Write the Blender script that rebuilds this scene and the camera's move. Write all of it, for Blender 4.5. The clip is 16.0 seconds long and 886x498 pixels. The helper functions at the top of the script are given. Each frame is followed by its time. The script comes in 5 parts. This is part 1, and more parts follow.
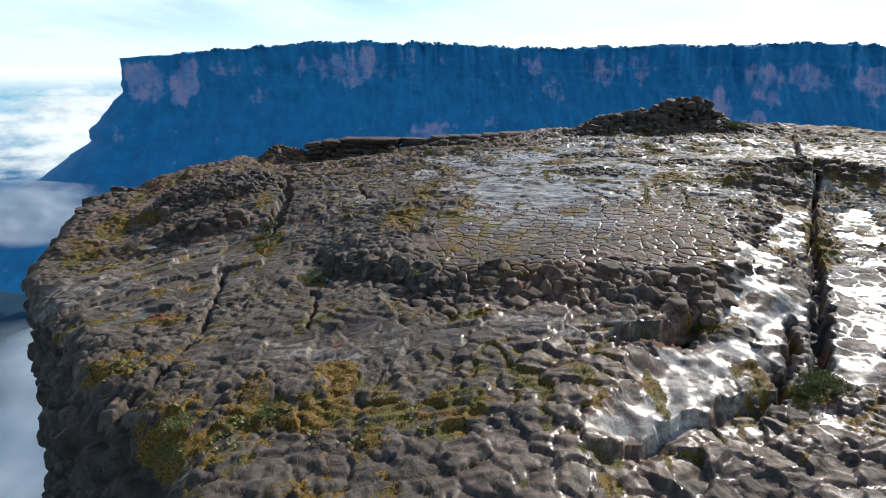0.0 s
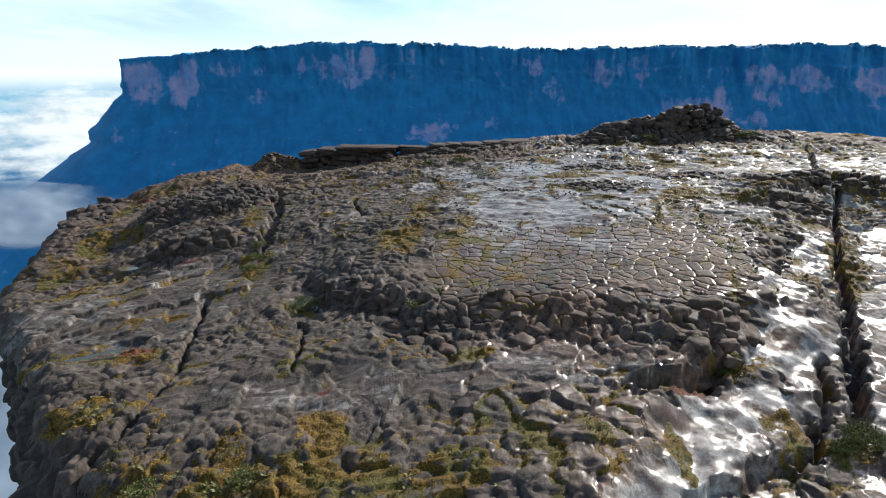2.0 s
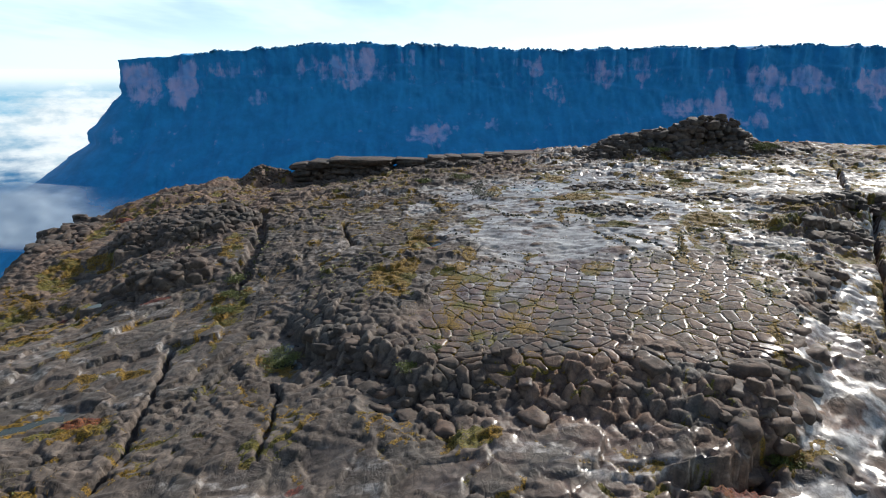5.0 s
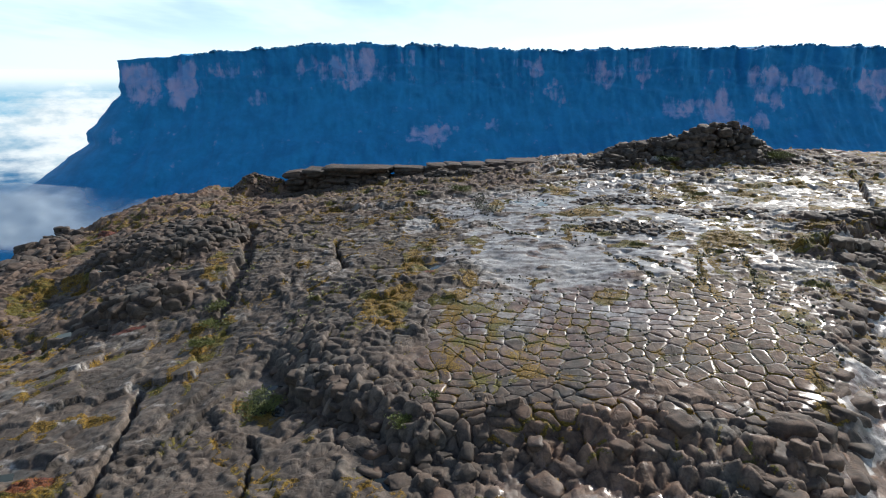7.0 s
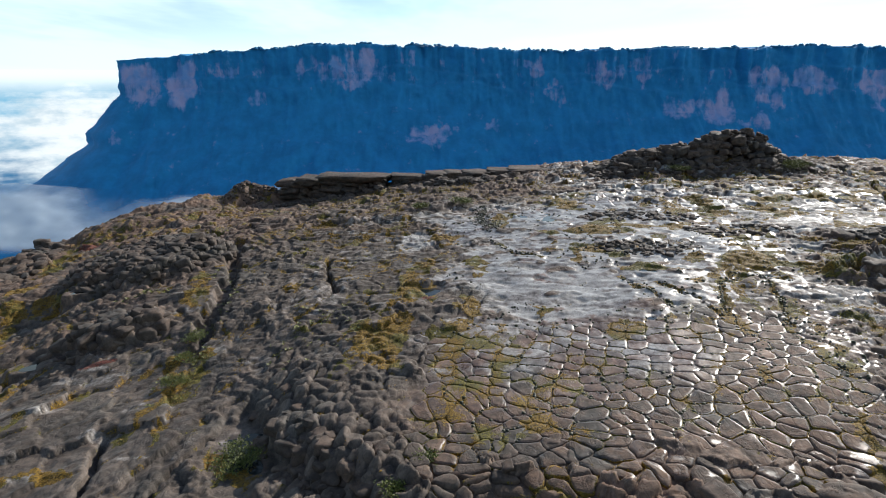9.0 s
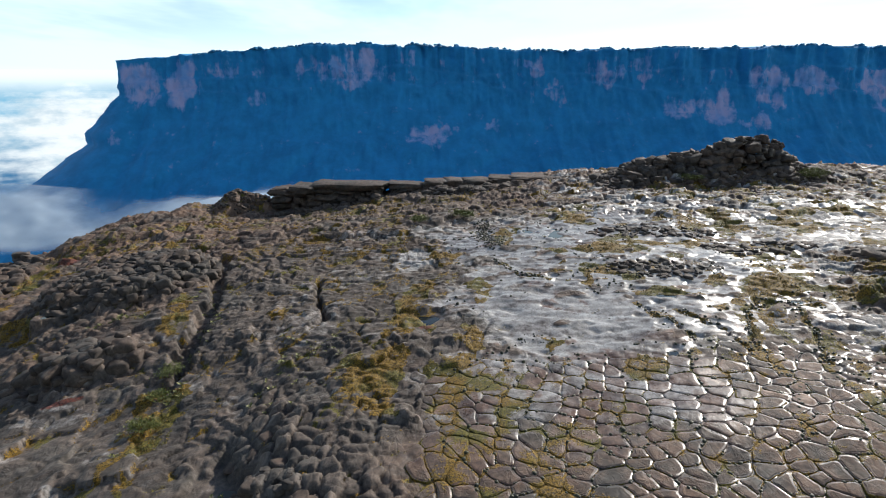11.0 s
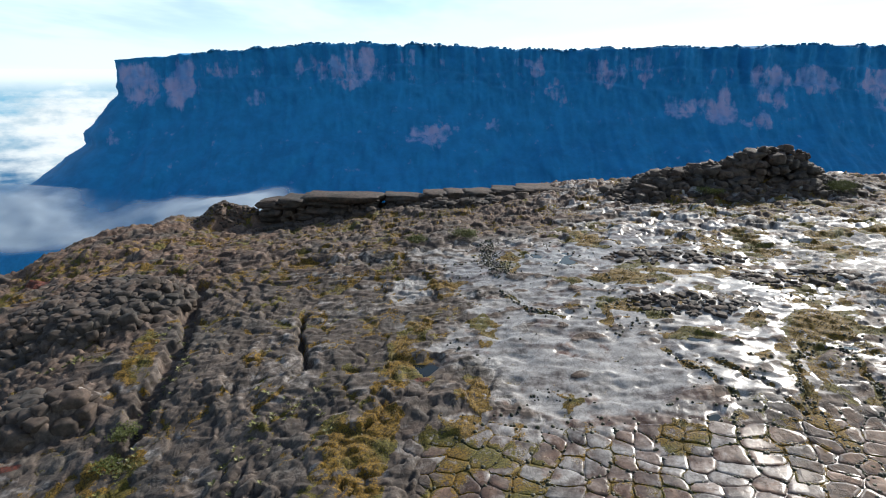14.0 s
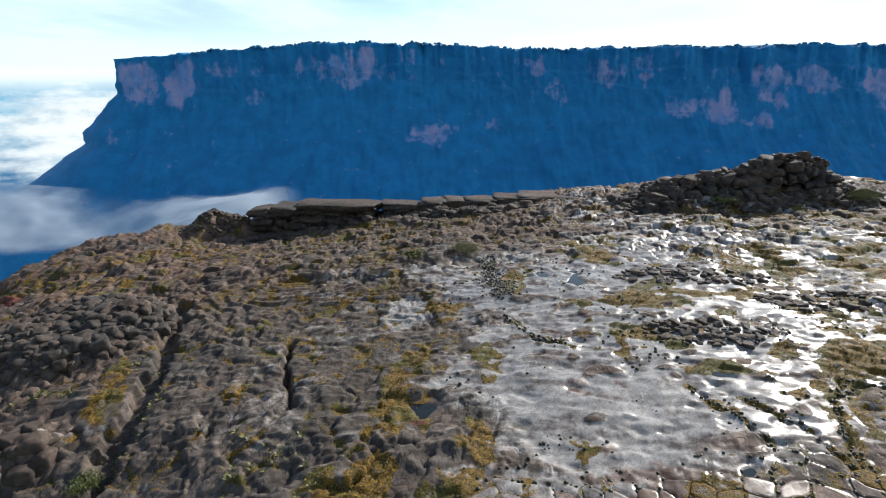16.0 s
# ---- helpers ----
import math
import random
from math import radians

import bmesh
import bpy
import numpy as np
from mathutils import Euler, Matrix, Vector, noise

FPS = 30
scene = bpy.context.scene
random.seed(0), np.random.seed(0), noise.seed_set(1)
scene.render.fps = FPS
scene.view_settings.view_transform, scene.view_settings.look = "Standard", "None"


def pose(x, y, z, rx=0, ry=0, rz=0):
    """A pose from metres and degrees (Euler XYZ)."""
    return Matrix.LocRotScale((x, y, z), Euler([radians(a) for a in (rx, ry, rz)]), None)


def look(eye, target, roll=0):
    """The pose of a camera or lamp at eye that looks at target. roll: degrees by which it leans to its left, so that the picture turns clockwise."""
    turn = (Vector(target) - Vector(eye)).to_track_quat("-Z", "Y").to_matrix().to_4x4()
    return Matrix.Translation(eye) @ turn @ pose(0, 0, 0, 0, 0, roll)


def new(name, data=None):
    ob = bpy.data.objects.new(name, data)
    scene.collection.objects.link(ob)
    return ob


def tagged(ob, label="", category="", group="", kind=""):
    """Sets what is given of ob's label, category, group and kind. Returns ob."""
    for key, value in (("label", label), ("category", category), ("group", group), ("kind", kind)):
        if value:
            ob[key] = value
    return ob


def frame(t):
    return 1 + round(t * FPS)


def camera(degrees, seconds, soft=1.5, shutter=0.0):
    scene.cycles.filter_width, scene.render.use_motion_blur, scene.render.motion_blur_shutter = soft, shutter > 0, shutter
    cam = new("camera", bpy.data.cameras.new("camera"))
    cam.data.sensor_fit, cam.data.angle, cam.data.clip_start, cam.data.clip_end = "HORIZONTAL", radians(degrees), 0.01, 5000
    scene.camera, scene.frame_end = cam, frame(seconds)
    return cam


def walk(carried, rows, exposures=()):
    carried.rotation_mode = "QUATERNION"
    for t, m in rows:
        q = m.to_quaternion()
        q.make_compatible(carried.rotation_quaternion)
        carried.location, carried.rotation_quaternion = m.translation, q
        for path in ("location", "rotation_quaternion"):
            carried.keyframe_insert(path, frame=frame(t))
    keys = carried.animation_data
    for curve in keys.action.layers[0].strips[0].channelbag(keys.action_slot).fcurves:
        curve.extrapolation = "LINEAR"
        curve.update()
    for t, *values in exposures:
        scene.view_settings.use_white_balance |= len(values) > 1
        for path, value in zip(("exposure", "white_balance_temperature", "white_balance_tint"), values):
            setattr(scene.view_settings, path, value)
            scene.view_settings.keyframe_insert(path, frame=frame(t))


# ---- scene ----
cam = camera(74.0, 16.0, soft=1.1)
ROLL = -0.1
ROWS = [
    (0.00, 0.000, 0.000, 20.000, -16.518, -0.027),
    (0.50, 0.048, 1.651, 20.425, -16.506, -0.024),
    (1.00, 0.100, 3.365, 20.843, -16.494, -0.021),
    (1.50, 0.156, 5.134, 21.254, -16.484, -0.018),
    (2.00, 0.214, 6.950, 21.657, -16.474, -0.015),
    (2.50, 0.274, 8.807, 22.052, -16.464, -0.012),
    (3.00, 0.333, 10.697, 22.439, -16.456, -0.010),
    (3.50, 0.392, 12.615, 22.817, -16.448, -0.007),
    (4.00, 0.450, 14.555, 23.186, -16.442, -0.004),
    (4.75, 0.532, 17.493, 23.721, -16.433, -0.001),
    (5.50, 0.608, 20.451, 24.235, -16.427, 0.003),
    (6.50, 0.697, 24.401, 24.887, -16.422, 0.007),
    (7.00, 0.736, 26.370, 25.198, -16.421, 0.010),
    (7.50, 0.770, 28.331, 25.499, -16.421, 0.012),
    (8.00, 0.800, 30.281, 25.791, -16.422, 0.014),
    (8.50, 0.826, 32.218, 26.073, -16.424, 0.015),
    (9.00, 0.849, 34.141, 26.346, -16.427, 0.017),
    (9.80, 0.877, 37.182, 26.765, -16.435, 0.020),
    (10.60, 0.898, 40.178, 27.161, -16.445, 0.023),
    (11.50, 0.915, 43.492, 27.583, -16.460, 0.025),
    (12.00, 0.923, 45.308, 27.807, -16.469, 0.026),
    (12.50, 0.931, 47.108, 28.024, -16.480, 0.028),
    (13.00, 0.940, 48.892, 28.236, -16.493, 0.029),
    (13.50, 0.951, 50.663, 28.442, -16.506, 0.030),
    (14.00, 0.965, 52.422, 28.643, -16.521, 0.031),
    (14.50, 0.984, 54.172, 28.841, -16.537, 0.032),
    (15.00, 1.008, 55.916, 29.035, -16.554, 0.033),
    (15.50, 1.039, 57.657, 29.226, -16.572, 0.034),
    (16.00, 1.079, 59.399, 29.416, -16.592, 0.034),
]
walk(cam, [(t, pose(x, y, z, 90 + pitch, ROLL, yaw)) for t, x, y, z, pitch, yaw in ROWS])

# ---- light ----
SUN_AZ, SUN_EL = 41.0, 31.0
sun = new("sun", bpy.data.lights.new("sun", "SUN"))
sun.data.energy, sun.data.angle, sun.data.color = 4.8, radians(0.6), (1.0, 0.95, 0.87)
to_sun = Vector((math.sin(radians(SUN_AZ)) * math.cos(radians(SUN_EL)), math.cos(radians(SUN_AZ)) * math.cos(radians(SUN_EL)), math.sin(radians(SUN_EL))))
sun.matrix_world = look(Vector((0, 0, 300)) + to_sun * 10, (0, 0, 300))
scene.view_settings.exposure = 0.1


class Nodes:
    """Short hand for building a node tree."""

    def __init__(self, tree):
        self.tree = tree
        tree.nodes.clear()

    def add(self, kind, ins=None, operation=None, use_clamp=False, data_type=None, blend_type=None, interpolation_type=None, attribute_name=None):
        n = self.tree.nodes.new(kind)
        if operation:
            n.operation = operation
        if use_clamp:
            n.use_clamp = True
        if data_type:
            n.data_type = data_type
        if blend_type:
            n.blend_type = blend_type
        if interpolation_type:
            n.interpolation_type = interpolation_type
        if attribute_name:
            n.attribute_name = attribute_name
        for k, v in (ins or {}).items():
            if hasattr(v, "links") and hasattr(v, "is_output"):
                self.tree.links.new(v, n.inputs[k])
            else:
                n.inputs[k].default_value = v
        return n

    def math(self, op, a, b=0.0, clamp=False):
        return self.add("ShaderNodeMath", {0: a, 1: b}, operation=op, use_clamp=clamp).outputs[0]

    def mix(self, f, a, b):
        n = self.add("ShaderNodeMix", data_type="RGBA")
        for i, v in ((0, f), (6, a), (7, b)):
            if hasattr(v, "is_output"):
                self.tree.links.new(v, n.inputs[i])
            else:
                n.inputs[i].default_value = v if i == 0 else (*v, 1)
        return n.outputs[2]

    def noise(self, vec, scale, detail=4.0, rough=0.55):
        return self.add("ShaderNodeTexNoise", {"Vector": vec, "Scale": scale, "Detail": detail, "Roughness": rough}).outputs[0]

    def ramp(self, f, lo, hi):
        return self.add("ShaderNodeMapRange", {0: f, 1: lo, 2: hi}, interpolation_type="SMOOTHSTEP").outputs[0]

    def attr(self, name):
        return self.add("ShaderNodeAttribute", attribute_name=name).outputs["Fac"]


# sky: clear blue with thin streaked high cloud
world = bpy.data.worlds.new("sky")
scene.world = world
world.use_nodes = True
N = Nodes(world.node_tree)
sky = N.add("ShaderNodeTexSky")
sky.sky_type, sky.sun_disc, sky.sun_elevation, sky.sun_rotation = "NISHITA", False, radians(SUN_EL), radians(SUN_AZ)
sky.altitude, sky.air_density, sky.dust_density, sky.ozone_density = 2600.0, 1.0, 0.6, 1.6
geo = N.add("ShaderNodeTexCoord").outputs["Generated"]
sep = N.add("ShaderNodeSeparateXYZ", {0: geo})
height = N.math("ADD", N.math("MAXIMUM", sep.outputs[2], 0.0), 0.07)
flat = N.add("ShaderNodeCombineXYZ", {0: N.math("DIVIDE", sep.outputs[0], height), 1: N.math("MULTIPLY", N.math("DIVIDE", sep.outputs[1], height), 0.45)}).outputs[0]
streak = N.noise(flat, 0.42, 5.0, 0.55)
veil = N.ramp(streak, 0.38, 0.58)
low = N.ramp(sep.outputs[2], 0.055, -0.02)
cover = N.math("MULTIPLY", N.math("MAXIMUM", N.math("ADD", 0.05, N.math("MULTIPLY", veil, 0.85)), N.math("MULTIPLY", low, 0.92)), N.ramp(sep.outputs[2], 0.85, 0.38))
# thin cloud is bright towards the sun and dull away from it
toward = N.add("ShaderNodeVectorMath", {0: geo, 1: tuple(to_sun)}, operation="DOT_PRODUCT").outputs["Value"]
lit = N.math("ADD", 0.15, N.math("MULTIPLY", N.ramp(toward, -0.45, 0.3), 0.85))
lit = N.math("ADD", lit, N.math("MULTIPLY", N.math("POWER", N.math("MAXIMUM", toward, 0.0), 22.0), 3.2))
white = N.add("ShaderNodeVectorMath", {0: (6.2, 7.8, 8.4), 1: N.add("ShaderNodeCombineXYZ", {0: lit, 1: lit, 2: lit}).outputs[0]}, operation="MULTIPLY").outputs[0]
cloud = N.add("ShaderNodeMix", {0: cover}, data_type="RGBA")
N.tree.links.new(sky.outputs[0], cloud.inputs[6])
N.tree.links.new(white, cloud.inputs[7])
back = N.add("ShaderNodeBackground", {"Color": cloud.outputs[2], "Strength": 0.14})
N.tree.links.new(back.outputs[0], N.add("ShaderNodeOutputWorld").inputs[0])

# ---- materials ----


def material(name):
    m = bpy.data.materials.new(name)
    m.use_nodes = True
    n = Nodes(m.node_tree)
    place = n.add("ShaderNodeTexCoord").outputs["Object"]
    return m, n, place


def finish(n, ins, bump=None, strength=0.4, distance=0.1):
    p = n.add("ShaderNodeBsdfPrincipled", ins)
    if bump is not None:
        n.tree.links.new(n.add("ShaderNodeBump", {"Height": bump, "Strength": strength, "Distance": distance}).outputs[0], p.inputs["Normal"])
    n.tree.links.new(p.outputs[0], n.add("ShaderNodeOutputMaterial").inputs[0])
    return p


def rock_material(name, painted, warm=0.4, wetness=0.5, wash=0.0, tone=1.0):
    """Weathered dark sandstone; painted: moss, wet, warm and red come from the mesh, else from the numbers and the object's own random."""
    m, n, place = material(name)
    place = n.add("ShaderNodeNewGeometry").outputs["Position"]
    big, mid, fine = n.noise(place, 0.16, 4), n.noise(place, 0.9, 5, 0.6), n.noise(place, 5.0, 5, 0.65)
    lichen = n.noise(place, 2.3, 6, 0.7)
    if painted:
        warm_f, wet_f, moss_f, red_f = n.attr("warm"), n.attr("wet"), n.attr("moss"), n.attr("red")
        own, pale_f = n.attr("own"), n.attr("pale")
    else:
        own = n.add("ShaderNodeObjectInfo").outputs["Random"]
        warm_f, wet_f, moss_f, red_f = n.math("ADD", warm, n.math("MULTIPLY", own, 0.15)), n.math("MULTIPLY", wetness, n.math("ADD", 0.75, n.math("MULTIPLY", n.math("FRACT", n.math("MULTIPLY", own, 7.3)), 0.3))), 0.0, 0.0
    bent = n.add("ShaderNodeVectorMath", {0: place, 1: n.add("ShaderNodeVectorMath", {0: n.add("ShaderNodeTexNoise", {"Vector": place, "Scale": 0.6, "Detail": 1.0}).outputs[1], 1: (1.3, 1.3, 0.6)}, operation="MULTIPLY").outputs[0]}, operation="ADD").outputs[0]
    stretched = n.add("ShaderNodeVectorMath", {0: bent, 1: (1.25, 0.62, 0.9)}, operation="MULTIPLY").outputs[0]
    joint = n.add("ShaderNodeTexVoronoi", {"Vector": stretched, "Scale": 0.95, "Randomness": 0.9})
    joint.feature = "DISTANCE_TO_EDGE"
    joint = n.ramp(joint.outputs["Distance"], 0.0, 0.16)
    if not painted:
        pale_f = n.math("MULTIPLY", wash, n.math("ADD", n.ramp(n.noise(place, 0.12, 4), 0.36, 0.6), n.math("MULTIPLY", n.math("FRACT", n.math("MULTIPLY", own, 3.7)), 0.25)))
    grey = n.mix(n.ramp(mid, 0.22, 0.82), (0.042, 0.036, 0.030), (0.157, 0.132, 0.109))
    brown = n.mix(n.ramp(mid, 0.3, 0.7), (0.088, 0.052, 0.035), (0.240, 0.142, 0.092))
    col = n.mix(n.math("MULTIPLY", warm_f, n.ramp(big, 0.28, 0.56), True), grey, brown)
    washed = n.mix(n.ramp(n.noise(place, 0.35, 5, 0.6), 0.55, 0.70), n.mix(n.ramp(mid, 0.3, 0.7), (0.295, 0.268, 0.241), (0.50, 0.462, 0.424)), n.mix(n.ramp(mid, 0.3, 0.7), (0.13, 0.072, 0.048), (0.27, 0.160, 0.110)))
    col = n.mix(n.ramp(n.math("ADD", pale_f, n.math("MULTIPLY", n.math("SUBTRACT", mid, 0.5), 0.9)), 0.25, 0.75), col, washed)
    col = n.mix(n.math("MULTIPLY", n.ramp(lichen, 0.56, 0.72), 0.24), col, (0.26, 0.235, 0.20))
    col = n.mix(n.math("MULTIPLY", n.ramp(fine, 0.60, 0.40), 0.22), col, (0.020, 0.018, 0.018))
    col = n.mix(n.math("MULTIPLY", n.math("POWER", n.math("SUBTRACT", 1.0, joint), 6.0), 0.28 if painted else 0.0), col, (0.018, 0.016, 0.013))
    shade = n.math("MULTIPLY", tone, n.math("ADD", 0.72 if painted else 0.85, n.math("MULTIPLY", own, 0.6 if painted else 0.32)))
    col = n.add("ShaderNodeMix", {0: 1.0, 6: col}, data_type="RGBA", blend_type="MULTIPLY")
    n.tree.links.new(n.add("ShaderNodeCombineColor", {0: shade, 1: shade, 2: shade}).outputs[0], col.inputs[7])
    col = col.outputs[2]
    mossy = n.mix(n.ramp(fine, 0.35, 0.65), (0.048, 0.030, 0.005), (0.27, 0.150, 0.013))
    mossy = n.mix(n.ramp(n.noise(place, 0.23, 3), 0.45, 0.6), mossy, n.mix(n.ramp(fine, 0.3, 0.7), (0.030, 0.028, 0.006), (0.17, 0.138, 0.018)))
    moss_e = n.ramp(n.math("ADD", moss_f, n.math("ADD", n.math("MULTIPLY", n.math("SUBTRACT", lichen, 0.5), 0.9), n.math("MULTIPLY", n.math("SUBTRACT", fine, 0.5), 0.6))), 0.38, 0.58)
    col = n.mix(moss_e, col, mossy)
    red_e = n.ramp(n.math("ADD", red_f, n.math("MULTIPLY", n.math("SUBTRACT", lichen, 0.5), 0.8)), 0.4, 0.6)
    col = n.mix(n.math("MULTIPLY", red_e, 0.75), col, n.mix(n.ramp(fine, 0.35, 0.65), (0.05, 0.014, 0.008), (0.21, 0.035, 0.018)))
    film = n.ramp(n.math("ADD", wet_f, n.math("MULTIPLY", n.math("SUBTRACT", big, 0.5), 0.9)), 0.34, 0.66)
    dry = n.math("SUBTRACT", 1.0, n.math("MULTIPLY", film, n.math("SUBTRACT", 1.0, n.math("MAXIMUM", moss_e, red_e))))
    rough = n.math("ADD", 0.32, n.math("MULTIPLY", n.math("POWER", dry, 0.8), 0.5))
    rough = n.math("ADD", rough, n.math("MULTIPLY", n.math("SUBTRACT", n.noise(place, 1.1, 4, 0.6), 0.52), 0.45))
    rough = n.math("MAXIMUM", n.math("ADD", rough, n.math("MULTIPLY", n.math("SUBTRACT", fine, 0.5), 0.22), True), 0.16)
    lumps = n.add("ShaderNodeTexVoronoi", {"Vector": bent, "Scale": 1.9, "Randomness": 1.0})
    lumps.feature = "SMOOTH_F1"
    lumps = n.ramp(lumps.outputs["Distance"], 0.75, 0.1)
    ridge = n.math("ABSOLUTE", n.math("SUBTRACT", n.noise(bent, 1.5, 6, 0.62), 0.5))
    pit = n.ramp(n.noise(bent, 3.4, 3, 0.5), 0.42, 0.30)
    crag = n.math("SUBTRACT", n.math("MULTIPLY", n.ramp(ridge, 0.0, 0.16), 0.16), n.math("MULTIPLY", pit, 0.16))
    grit = n.math("ADD", n.math("ADD", n.math("MULTIPLY", fine, 0.03), n.math("MULTIPLY", crag, n.ramp(n.noise(place, 0.3, 3), 0.38, 0.62))), n.math("ADD", n.math("ADD", n.math("MULTIPLY", mid, 0.08), n.math("MULTIPLY", lumps, 0.10 if painted else 0.08)), n.math("MULTIPLY", joint, 0.10 if painted else 0.0)))
    relief = n.math("ADD", n.math("MULTIPLY", grit, n.math("SUBTRACT", 1.0, n.math("MULTIPLY", film, 0.90))), n.math("MULTIPLY", moss_e, n.math("MULTIPLY", n.noise(place, 7.0, 3), 0.35)))
    finish(n, {"Base Color": col, "Roughness": rough, "IOR": 1.45}, relief, 0.8, 0.22)
    return m


ROCK = rock_material("wet_sandstone", True)
STONE = rock_material("brown_stone", False, 0.75, 0.4, 0.0, 0.78)
BOULDER = rock_material("dry_boulder", False, 0.35, 0.15, 0.0, 0.68)
OUTCROP = rock_material("outcrop_block", False, 0.35, 0.1, 0.0, 0.78)


def leaf_material(name, dark, light):
    m, n, place = material(name)
    place = n.add("ShaderNodeNewGeometry")
    col = n.mix(place.outputs["Random Per Island"], dark, light)
    finish(n, {"Base Color": col, "Roughness": 0.55, "Subsurface Weight": 0.0})
    return m


ROSETTE = leaf_material("rosette_leaf", (0.06, 0.065, 0.015), (0.24, 0.23, 0.05))
CUSHION = leaf_material("moss_cushion", (0.055, 0.036, 0.005), (0.31, 0.18, 0.016))
SHRUB = leaf_material("shrub_leaf", (0.05, 0.065, 0.014), (0.20, 0.22, 0.035))
DARKLEAF = leaf_material("dark_leaf", (0.022, 0.022, 0.010), (0.06, 0.055, 0.02))
m, n, place = material("shrub_bark")
finish(n, {"Base Color": n.mix(n.noise(place, 14), (0.05, 0.035, 0.025), (0.14, 0.10, 0.07)), "Roughness": 0.8})
BARK = m
m, n, place = material("pool_water")
finish(n, {"Base Color": n.mix(n.noise(place, 0.8), (0.010, 0.016, 0.017), (0.022, 0.026, 0.024)), "Roughness": 0.04, "IOR": 1.33}, n.noise(place, 2.5, 3), 0.04, 0.05)
WATER = m

# ---- numeric noise ----


def rnd(ix, iy, seed):
    h = (ix.astype(np.int64) * 374761393 + iy.astype(np.int64) * 668265263 + seed * 2246822519) & 0xFFFFFFFF
    h = ((h ^ (h >> 13)) * 1274126177) & 0xFFFFFFFF
    h = ((h ^ (h >> 16)) * 2654435761) & 0xFFFFFFFF
    return ((h ^ (h >> 15)) & 0xFFFFFF) / float(0x1000000)


def vnoise(x, y, seed):
    ix, iy = np.floor(x), np.floor(y)
    fx, fy = x - ix, y - iy
    fx, fy = fx * fx * fx * (fx * (fx * 6 - 15) + 10), fy * fy * fy * (fy * (fy * 6 - 15) + 10)
    a, b, c, d = rnd(ix, iy, seed), rnd(ix + 1, iy, seed), rnd(ix, iy + 1, seed), rnd(ix + 1, iy + 1, seed)
    return 2 * (a + (b - a) * fx + (c - a) * fy + (a - b - c + d) * fx * fy) - 1


def fbm(x, y, seed, octaves=4, gain=0.5):
    total, amp = 0.0, 1.0
    for i in range(octaves):
        total = total + amp * vnoise(x * 0.8 - y * 0.6 + 7.3 * i, x * 0.6 + y * 0.8 - 3.1 * i, seed + i)
        x, y, amp = x * 2.03, y * 2.03, amp * gain
    return total


def cells(x, y, a, b, angle, jitter, seed, brick=0.5):
    """Joint pattern of blocks about a by b metres: distance to the nearest joint, a random number for each block, and the offset from its middle."""
    c, s = math.cos(radians(angle)), math.sin(radians(angle))
    u, v = (c * x + s * y) / a, (-s * x + c * y) / b
    best = np.full(u.shape, 1e9)
    bu, bv, bi, bj = (np.zeros(u.shape) for _ in range(4))
    j0 = np.floor(v)
    for dj in (-1, 0, 1):
        j = j0 + dj
        shift = brick * (j % 2)
        i0 = np.floor(u - shift)
        for di in (-1, 0, 1):
            i = i0 + di
            pu = i + shift + 0.5 + jitter * (rnd(i, j, seed) - 0.5)
            pv = j + 0.5 + jitter * (rnd(i, j, seed + 1) - 0.5)
            d = ((u - pu) * a) ** 2 + ((v - pv) * b) ** 2
            near = d < best
            best = np.where(near, d, best)
            bu, bv, bi, bj = np.where(near, pu, bu), np.where(near, pv, bv), np.where(near, i, bi), np.where(near, j, bj)
    edge = np.full(u.shape, 1e9)
    for dj in (-1, 0, 1):
        j = bj + dj
        shift = brick * (j % 2)
        base_i = np.floor(bi + brick * (bj % 2) - shift + 0.5)
        for di in (-1, 0, 1):
            i = base_i + di
            pu = i + shift + 0.5 + jitter * (rnd(i, j, seed) - 0.5)
            pv = j + 0.5 + jitter * (rnd(i, j, seed + 1) - 0.5)
            eu, ev = (pu - bu) * a, (pv - bv) * b
            length = np.sqrt(eu * eu + ev * ev)
            same = length < 1e-6
            length = np.where(same, 1, length)
            dist = (((pu + bu) / 2 - u) * a * eu + ((pv + bv) / 2 - v) * b * ev) / length
            edge = np.where(same, edge, np.minimum(edge, dist))
    return np.maximum(edge, 0), rnd(bi, bj, seed + 2), (u - bu) * a, (v - bv) * b


def smooth(lo, hi, v):
    t = np.clip((v - lo) / (hi - lo), 0, 1)
    return t * t * (3 - 2 * t)


def along(x, y, pts):
    """Distance to a line of points, the signed side (left of it: plus), and how far along it the nearest place lies (0 to 1)."""
    best = np.full(np.shape(x), 1e18)
    side, par = np.zeros(np.shape(x)), np.zeros(np.shape(x))
    for k in range(len(pts) - 1):
        (ax, ay), (bx, by) = pts[k], pts[k + 1]
        ex, ey = bx - ax, by - ay
        t = np.clip(((x - ax) * ex + (y - ay) * ey) / (ex * ex + ey * ey), 0, 1)
        d = (x - ax - t * ex) ** 2 + (y - ay - t * ey) ** 2
        near = d < best
        best = np.where(near, d, best)
        side = np.where(near, ex * (y - ay) - ey * (x - ax), side)
        par = np.where(near, (k + t) / (len(pts) - 1), par)
    return np.sqrt(best), np.sign(side), par


def blob(x, y, cx, cy, rx, ry, turn=0.0):
    c, s = math.cos(radians(turn)), math.sin(radians(turn))
    u, v = c * (x - cx) + s * (y - cy), -s * (x - cx) + c * (y - cy)
    return np.sqrt((u / rx) ** 2 + (v / ry) ** 2)


